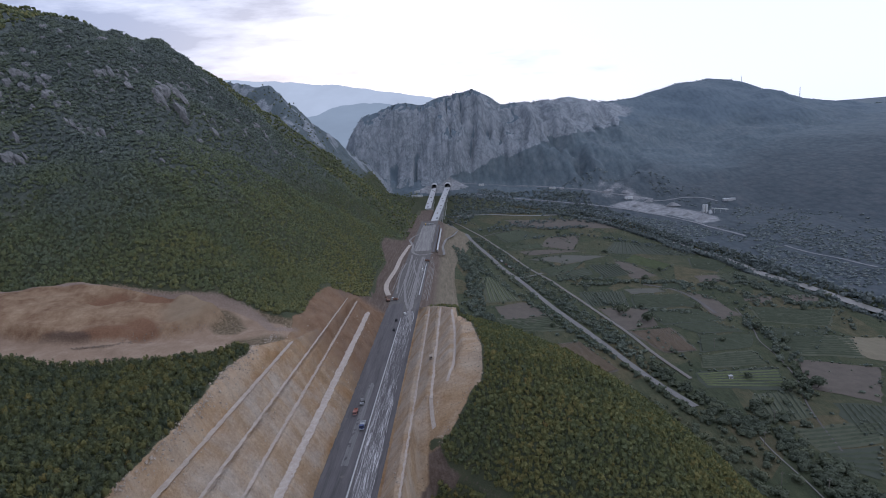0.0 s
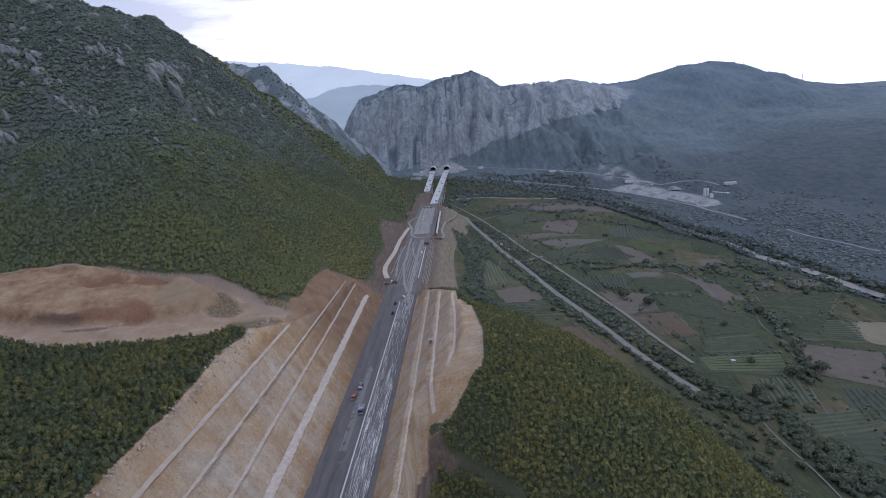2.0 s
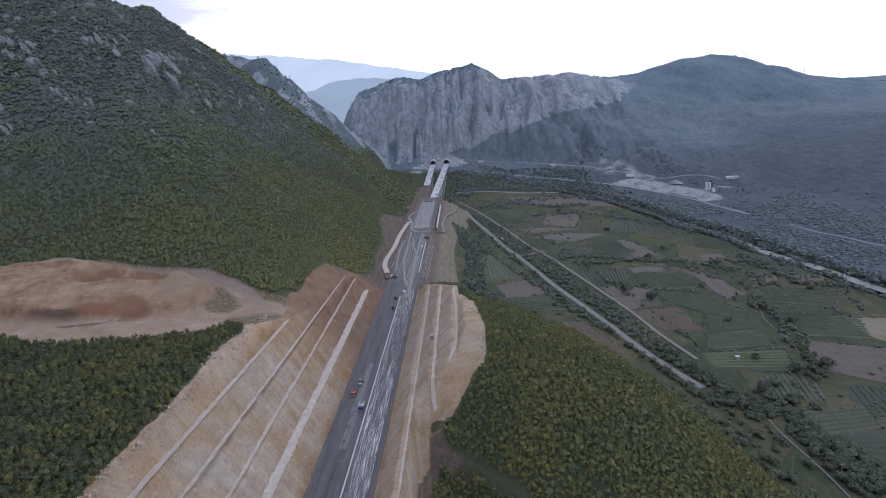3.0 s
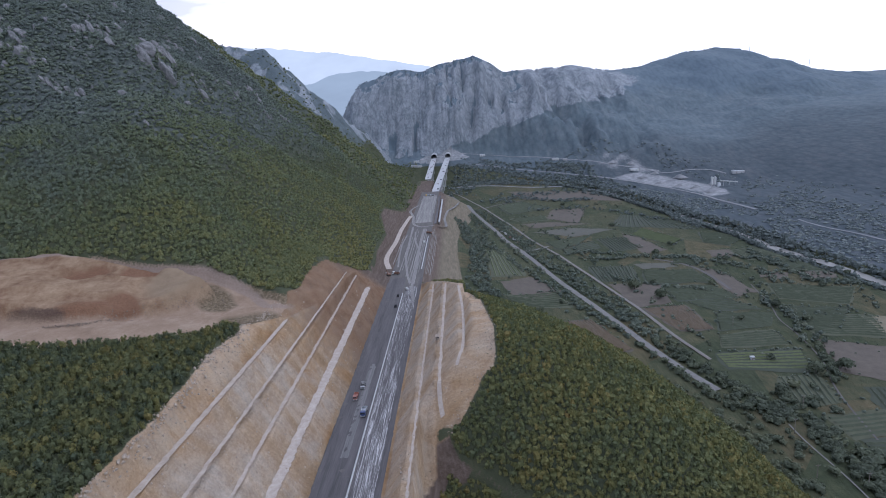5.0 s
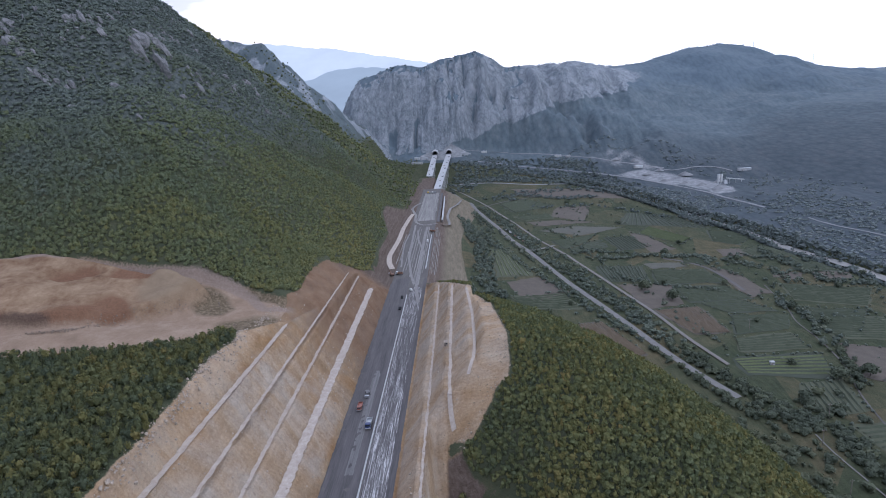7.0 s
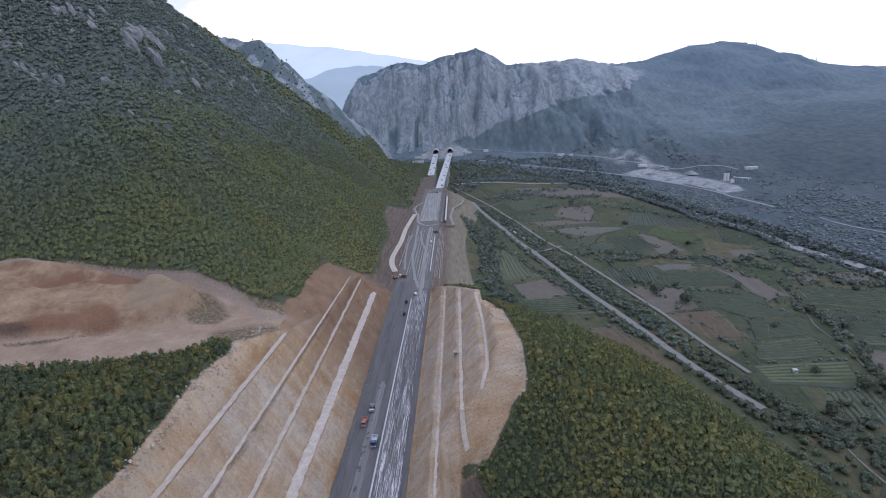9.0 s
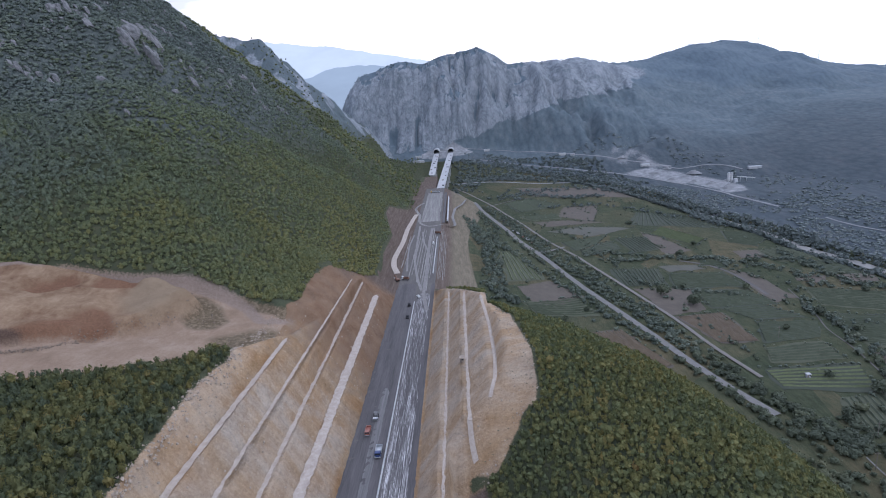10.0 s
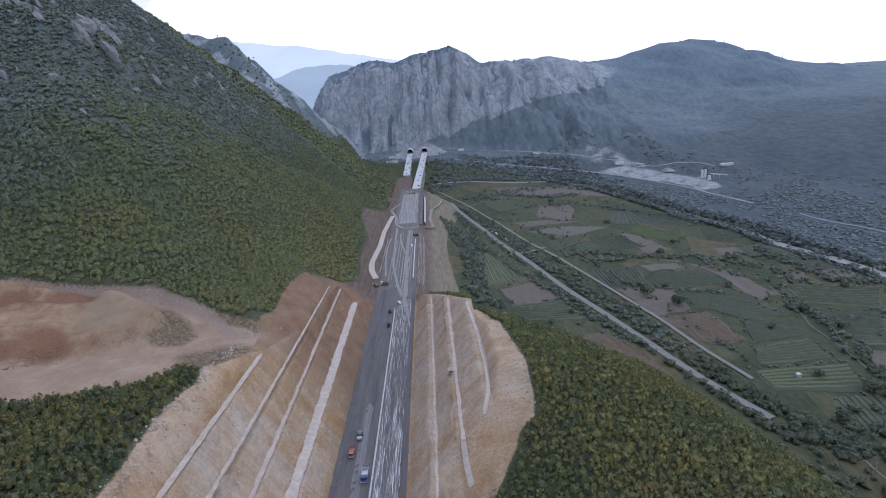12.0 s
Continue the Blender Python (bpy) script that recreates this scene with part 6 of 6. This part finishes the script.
def truck(x, y, z, yaw, paint, label, bed=None, size=1.0, group=""):
    """A lorry: chassis, cab with glass and lamps, load bed, six wheels."""
    root = thing("truck", Matrix.Translation((x, y, z)) @ Matrix.Rotation(radians(yaw), 4, "Z") @ Matrix.Scale(size, 4), label, "truck", group)
    part("chassis", box(1.0, 6.6, 0.35, 0, 0, 0.65, 0.04), MAT_DARK, root)
    cab = part("cab", box(2.4, 1.9, 2.0, 0, 2.5, 0.75, 0.18, 0.93), paint, root)
    part("windscreen", box(2.05, 0.06, 0.75, 0, 3.43, 1.72, 0.02), MAT_GLASS, cab)
    for sx in (-1, 1):
        part("side_window", box(0.05, 0.9, 0.6, sx * 1.16, 2.6, 1.85, 0.02), MAT_GLASS, cab)
        part("headlight", box(0.35, 0.06, 0.2, sx * 0.85, 3.46, 1.0, 0.02), MAT_WHITE, cab)
    part("bumper", box(2.4, 0.25, 0.35, 0, 3.5, 0.55, 0.05), MAT_STEEL, root)
    bm = box(2.45, 4.5, 0.25, 0, -0.9, 1.05, 0.03)
    for sx in (-1, 1):
        box(0.12, 4.5, 1.0, sx * 1.17, -0.9, 1.25, 0.02, bm=bm)
    box(2.3, 0.12, 1.2, 0, 1.3, 1.25, 0.02, bm=bm)
    box(2.3, 0.12, 0.9, 0, -3.1, 1.25, 0.02, bm=bm)
    part("load_bed", bm, bed or paint, root)
    for yy in (2.5, -1.4, -2.6):
        for sx in (-1, 1):
            wheel(root, sx * 1.05, yy, 0.52, 0.34)
    return root


def car(x, y, z, yaw, paint, label, tall=1.0, group=""):
    """A car or van: body, cabin glass, lamps and four wheels."""
    root = thing("car", Matrix.Translation((x, y, z)) @ Matrix.Rotation(radians(yaw), 4, "Z"), label, "car" if tall < 1.2 else "van", group)
    part("body", box(1.8, 4.4, 0.75 * tall, 0, 0, 0.35, 0.15, 0.96), paint, root)
    cabin = part("cabin", box(1.65, 2.5 * tall, 0.62 * tall, 0, -0.2, 0.35 + 0.74 * tall, 0.12, 0.82), paint, root)
    part("windscreen", box(1.4, 0.06, 0.42 * tall, 0, 1.0 * tall - 0.05, 0.40 + 0.78 * tall, 0.02), MAT_GLASS, cabin)
    for sx in (-1, 1):
        part("side_window", box(0.05, 1.9, 0.36 * tall, sx * 0.77, -0.2, 0.42 + 0.80 * tall, 0.02), MAT_GLASS, cabin)
        part("headlight", box(0.3, 0.06, 0.16, sx * 0.6, 2.18, 0.75, 0.02), MAT_WHITE, root)
        for yy in (1.35, -1.35):
            wheel(root, sx * 0.82, yy, 0.33, 0.22)
    return root


def roller(x, y, z, yaw, paint, label):
    """A road roller: drum in front, body, canopy, rear wheels."""
    root = thing("road_roller", Matrix.Translation((x, y, z)) @ Matrix.Rotation(radians(yaw), 4, "Z"), label, "road roller")
    part("drum", drum(0.75, 2.0, "X", 0, 1.9, 0.75, 20), MAT_STEEL, root)
    part("drum_frame", box(2.3, 1.9, 0.35, 0, 1.8, 0.95, 0.06), paint, root)
    part("body", box(1.7, 2.4, 1.1, 0, -0.8, 0.75, 0.12, 0.95), paint, root)
    part("canopy", box(1.7, 1.6, 0.12, 0, -0.2, 2.75, 0.05), paint, root)
    for sx in (-1, 1):
        for yy in (0.5, -0.9):
            part("canopy_post", box(0.08, 0.08, 0.95, sx * 0.75, yy, 1.83), MAT_DARK, root)
        wheel(root, sx * 0.9, -1.2, 0.7, 0.45)
    return root


def excavator(x, y, z, yaw, paint, label):
    root = thing("excavator", Matrix.Translation((x, y, z)) @ Matrix.Rotation(radians(yaw), 4, "Z"), label, "excavator")
    for sx in (-1, 1):
        part("track", box(0.55, 3.6, 0.8, sx * 1.1, 0, 0, 0.22), MAT_RUBBER, root)
    part("body", box(2.5, 2.9, 1.1, 0, -0.5, 0.95, 0.15), paint, root)
    cab = part("cab", box(0.95, 1.4, 1.5, -0.72, 0.6, 1.2, 0.1, 0.92), paint, root)
    part("cab_glass", box(0.75, 0.05, 0.9, -0.72, 1.27, 1.65), MAT_GLASS, cab)
    bm = box(0.5, 4.2, 0.55, 0, 2.0, 0, 0.08)
    bm.transform(Matrix.Translation((0.2, 0.6, 1.6)) @ Matrix.Rotation(radians(32), 4, "X"))
    part("boom", bm, paint, root)
    bm = box(0.36, 2.8, 0.4, 0, 1.4, 0, 0.06)
    bm.transform(Matrix.Translation((0.2, 4.1, 3.9)) @ Matrix.Rotation(radians(-62), 4, "X"))
    arm = part("arm", bm, paint, root)
    part("bucket", box(1.1, 0.9, 0.8, 0.2, 5.3, 0.75, 0.15, 0.8), MAT_STEEL, arm)
    return root


truck(11.1, 280, 0.11, 180, MAT_BLUE, "blue lorry with a pale load bed on the dark asphalt", MAT_STEEL)
truck(4.7, 295, 0.11, 180, MAT_ORANGE, "orange-red tipper lorry on the dark asphalt", None, 0.85)
roller(6.6, 306, 0.11, 180, MAT_GREYPAINT, "dark grey road roller on the dark asphalt")
car(10.8, 443, 0.11, 4, MAT_DARK, "dark car on the unfinished carriageway", 1.0)
car(11.3, 421, 0.11, 0, MAT_DARK, "dark car on the unfinished carriageway", 1.0)
car(16.0, 458, 0.11, 20, MAT_WHITE, "white car on the unfinished carriageway", 1.0)
excavator(-2.5, 497, 0.07, 30, MAT_BROWN, "rusty brown excavator below the concrete channel")
truck(3.5, 499, 0.14, 70, MAT_WHITE, "white lorry parked across the road base", MAT_BROWN, 0.9)
car(21.5, 600, 0.14, 5, MAT_WHITE, "white van on the road base", 1.5)
truck(24.6, 641, 0.14, 60, MAT_BROWN, "rusty brown lorry across the road base", None, 0.9)
truck(11.0, 886, 0.2, 85, MAT_YELLOW, "yellow lorry near the bridge", MAT_STEEL)
truck(17.0, 884, 0.2, 80, MAT_WHITE, "white lorry near the bridge", MAT_STEEL)
for k, (x, y) in enumerate([(108, 745), (112, 730), (116, 716), (120, 704), (102, 805), (123, 693)]):
    z = ground_z(x, y)
    if k in (1, 3):
        truck(x, y, z, 15, MAT_WHITE, "white lorry parked on the verge of the valley road", MAT_WHITE, 0.9, "vehicles parked by the valley road")
    else:
        car(x, y, z, 15, (MAT_WHITE, MAT_DARK, MAT_BROWN)[k % 3], ("white", "dark", "brown")[k % 3] + " car parked on the verge of the valley road", 1.1, "vehicles parked by the valley road")


# ---- buildings and small works ----
def cabin(name, x, y, z, sx, sy, sz, wall, roof, label, category):
    root = thing(name, Matrix.Translation((x, y, z)), label, category)
    part("wall", box(sx, sy, sz, 0, 0, 0, 0.05), wall, root)
    part("roof", box(sx + 0.35, sy + 0.35, 0.22, 0, 0, sz, 0.06), roof, root)
    part("door", box(min(0.85, sx * 0.4), 0.06, min(1.95, sz - 0.2), -sx * 0.2, -sy / 2 - 0.03, 0.05, 0.01), MAT_WOOD, root)
    win = part("window", box(0.8, 0.06, 0.7, sx * 0.22, -sy / 2 - 0.02, 1.1, 0.01), MAT_GLASS, root)
    part("sill", box(0.95, 0.14, 0.06, sx * 0.22, -sy / 2 - 0.07, 1.02), wall, win)
    return root


cabin("site_cabin", 45.2, 322, 17.05, 1.8, 2.6, 2.0, MAT_RUBBLE, MAT_RUBBLE, "small dusty tan site cabin standing on a bench", "cabin")
cabin("field_hut", 250, 401, ground_z(250, 401), 2.6, 2.2, 2.1, MAT_CONCRETE, MAT_CONCRETE, "small white hut among the fields", "hut")


def batching_plant(x, y):
    """Two tall silos on legs, a hopper and a conveyor gantry."""
    root = thing("batching_plant", Matrix.Translation((x, y, ground_z(x, y))), "white concrete batching plant with two silos and a conveyor", "plant")
    for k, sx in enumerate((-3.2, 1.8)):
        silo = part("silo", drum(2.1, 12, "Z", sx, 0, 11, 18), MAT_WHITE, root)
        part("cone", drum(0.5, 2.6, "Z", sx, 0, 3.7, 18, 2.1), MAT_WHITE, silo)
        part("cap", drum(2.15, 0.6, "Z", sx, 0, 17.3, 18, 1.6), MAT_STEEL, silo)
        for a in range(4):
            part("leg", box(0.3, 0.3, 5.4, sx + 1.6 * math.cos(a * 1.571 + 0.78), 1.6 * math.sin(a * 1.571 + 0.78), -0.3), MAT_STEEL, silo)
    part("hopper", box(7, 6, 7, 9, 1, 0, 0.3, 0.7), MAT_STEEL, root)
    bm = box(1.6, 30, 1.4, 0, 0, 0, 0.1)
    bm.transform(Matrix.Translation((25, 0, 7.5)) @ Matrix.Rotation(radians(90), 4, "Z") @ Matrix.Rotation(radians(8), 4, "X"))
    part("conveyor", bm, MAT_WHITE, root)
    for xx, h in ((16, 8.6), (26, 7.2), (36, 5.8)):
        part("conveyor_leg", box(0.6, 1.8, h, xx, 0, -0.3, 0, 0.7), MAT_STEEL, root)
    return root


batching_plant(494, 1040)
for x, y, w, c in ((-36, 1330, 12, MAT_WHITE), (-39, 1300, 16, MAT_CONCRETE), (-27, 1298, 9, MAT_WHITE), (112, 1364, 12, MAT_WHITE), (405, 1200, 16, MAT_WHITE), (270, 1326, 14, MAT_WHITE), (290, 1318, 9, MAT_CONCRETE), (560, 1096, 22, MAT_CONCRETE)):
    cabin("site_shed", x, y, ground_z(x, y) - 0.3, w, 7, 4.5, c, MAT_STEEL, "long pale shed at the edge of the works", "shed")


def gravel_heap(x, y, wide, tall, seed):
    """A tipped heap of gravel with a rounded crest and slumped foot."""
    r = np.random.RandomState(seed)
    n, k = 28, 9
    a, q = np.meshgrid(np.linspace(0, 2 * math.pi, n, endpoint=False), np.linspace(0, 1, k), indexing="ij")
    R = wide * 0.5 * q * (1 + 0.22 * np.sin(2 * a + r.uniform(0, 6)) + 0.10 * np.sin(5 * a + r.uniform(0, 6)))
    X, Y = R * np.cos(a) * 1.3, R * np.sin(a)
    Z = tall * (1 - q ** 1.25) * (1 + 0.25 * fbm(X + x, Y + y, 4.0, 3)) - 0.3
    i = np.arange(n * k).reshape(n, k)
    j = np.roll(i, -1, axis=0)
    F = np.stack([i[:, :-1], i[:, 1:], j[:, 1:], j[:, :-1]], -1).reshape(-1, 4)
    ob = mesh_object("gravel_heap", np.stack([X, Y, Z], -1).reshape(-1, 3), F, MAT_FARROAD)
    ob.location = (x, y, ground_z(x, y))
    return tagged(ob, "pale grey heap of tipped gravel in the works yard", "gravel heap", "heaps of the works yard")


for k, (x, y, w, h) in enumerate([(430, 1120, 16, 5), (452, 1086, 12, 4), (468, 1052, 14, 5), (478, 1010, 18, 6), (410, 1160, 14, 4), (470, 1130, 20, 7), (436, 1170, 12, 4), (500, 1062, 12, 4), (380, 1262, 18, 5), (410, 1240, 16, 6)]):
    gravel_heap(x, y, w, h, 700 + k)


def pole(x, y, tall, label):
    root = thing("utility_pole", Matrix.Translation((x, y, ground_z(x, y) - 0.3)), label, "pole", "poles of the valley")
    part("post", drum(0.20, tall, "Z", 0, 0, tall / 2, 8, 0.13), MAT_WOOD, root)
    arm = part("crossarm", box(2.2, 0.16, 0.16, 0, 0, tall - 0.9, 0.02), MAT_WOOD, root)
    for sx in (-0.95, 0, 0.95):
        part("insulator", drum(0.07, 0.3, "Z", sx, 0, tall - 0.6, 8, 0.04), MAT_WHITE, arm)
    return root


for x, y in ((262, 456), (248, 339), (229, 313), (218, 275), (238, 270)):
    pole(x, y, 9.5, "grey utility pole with a crossarm beside the fields")


def mast(x, y, tall):
    root = thing("radio_mast", Matrix.Translation((x, y, ground_z(x, y) - 1)), "thin steel radio mast on the hill ridge", "mast", "masts on the ridge")
    for k in range(3):
        a = k * 2.094
        bm = drum(0.35, tall, "Z", 0.9 * math.cos(a), 0.9 * math.sin(a), tall / 2, 6, 0.2)
        part("leg", bm, MAT_STEEL, root)
    for k in range(8):
        part("brace", box(1.9, 1.9, 0.18, 0, 0, tall * (0.1 + 0.11 * k)), MAT_STEEL, root)
    return root


mast(998, 1998, 26)
mast(1190, 2002, 38)
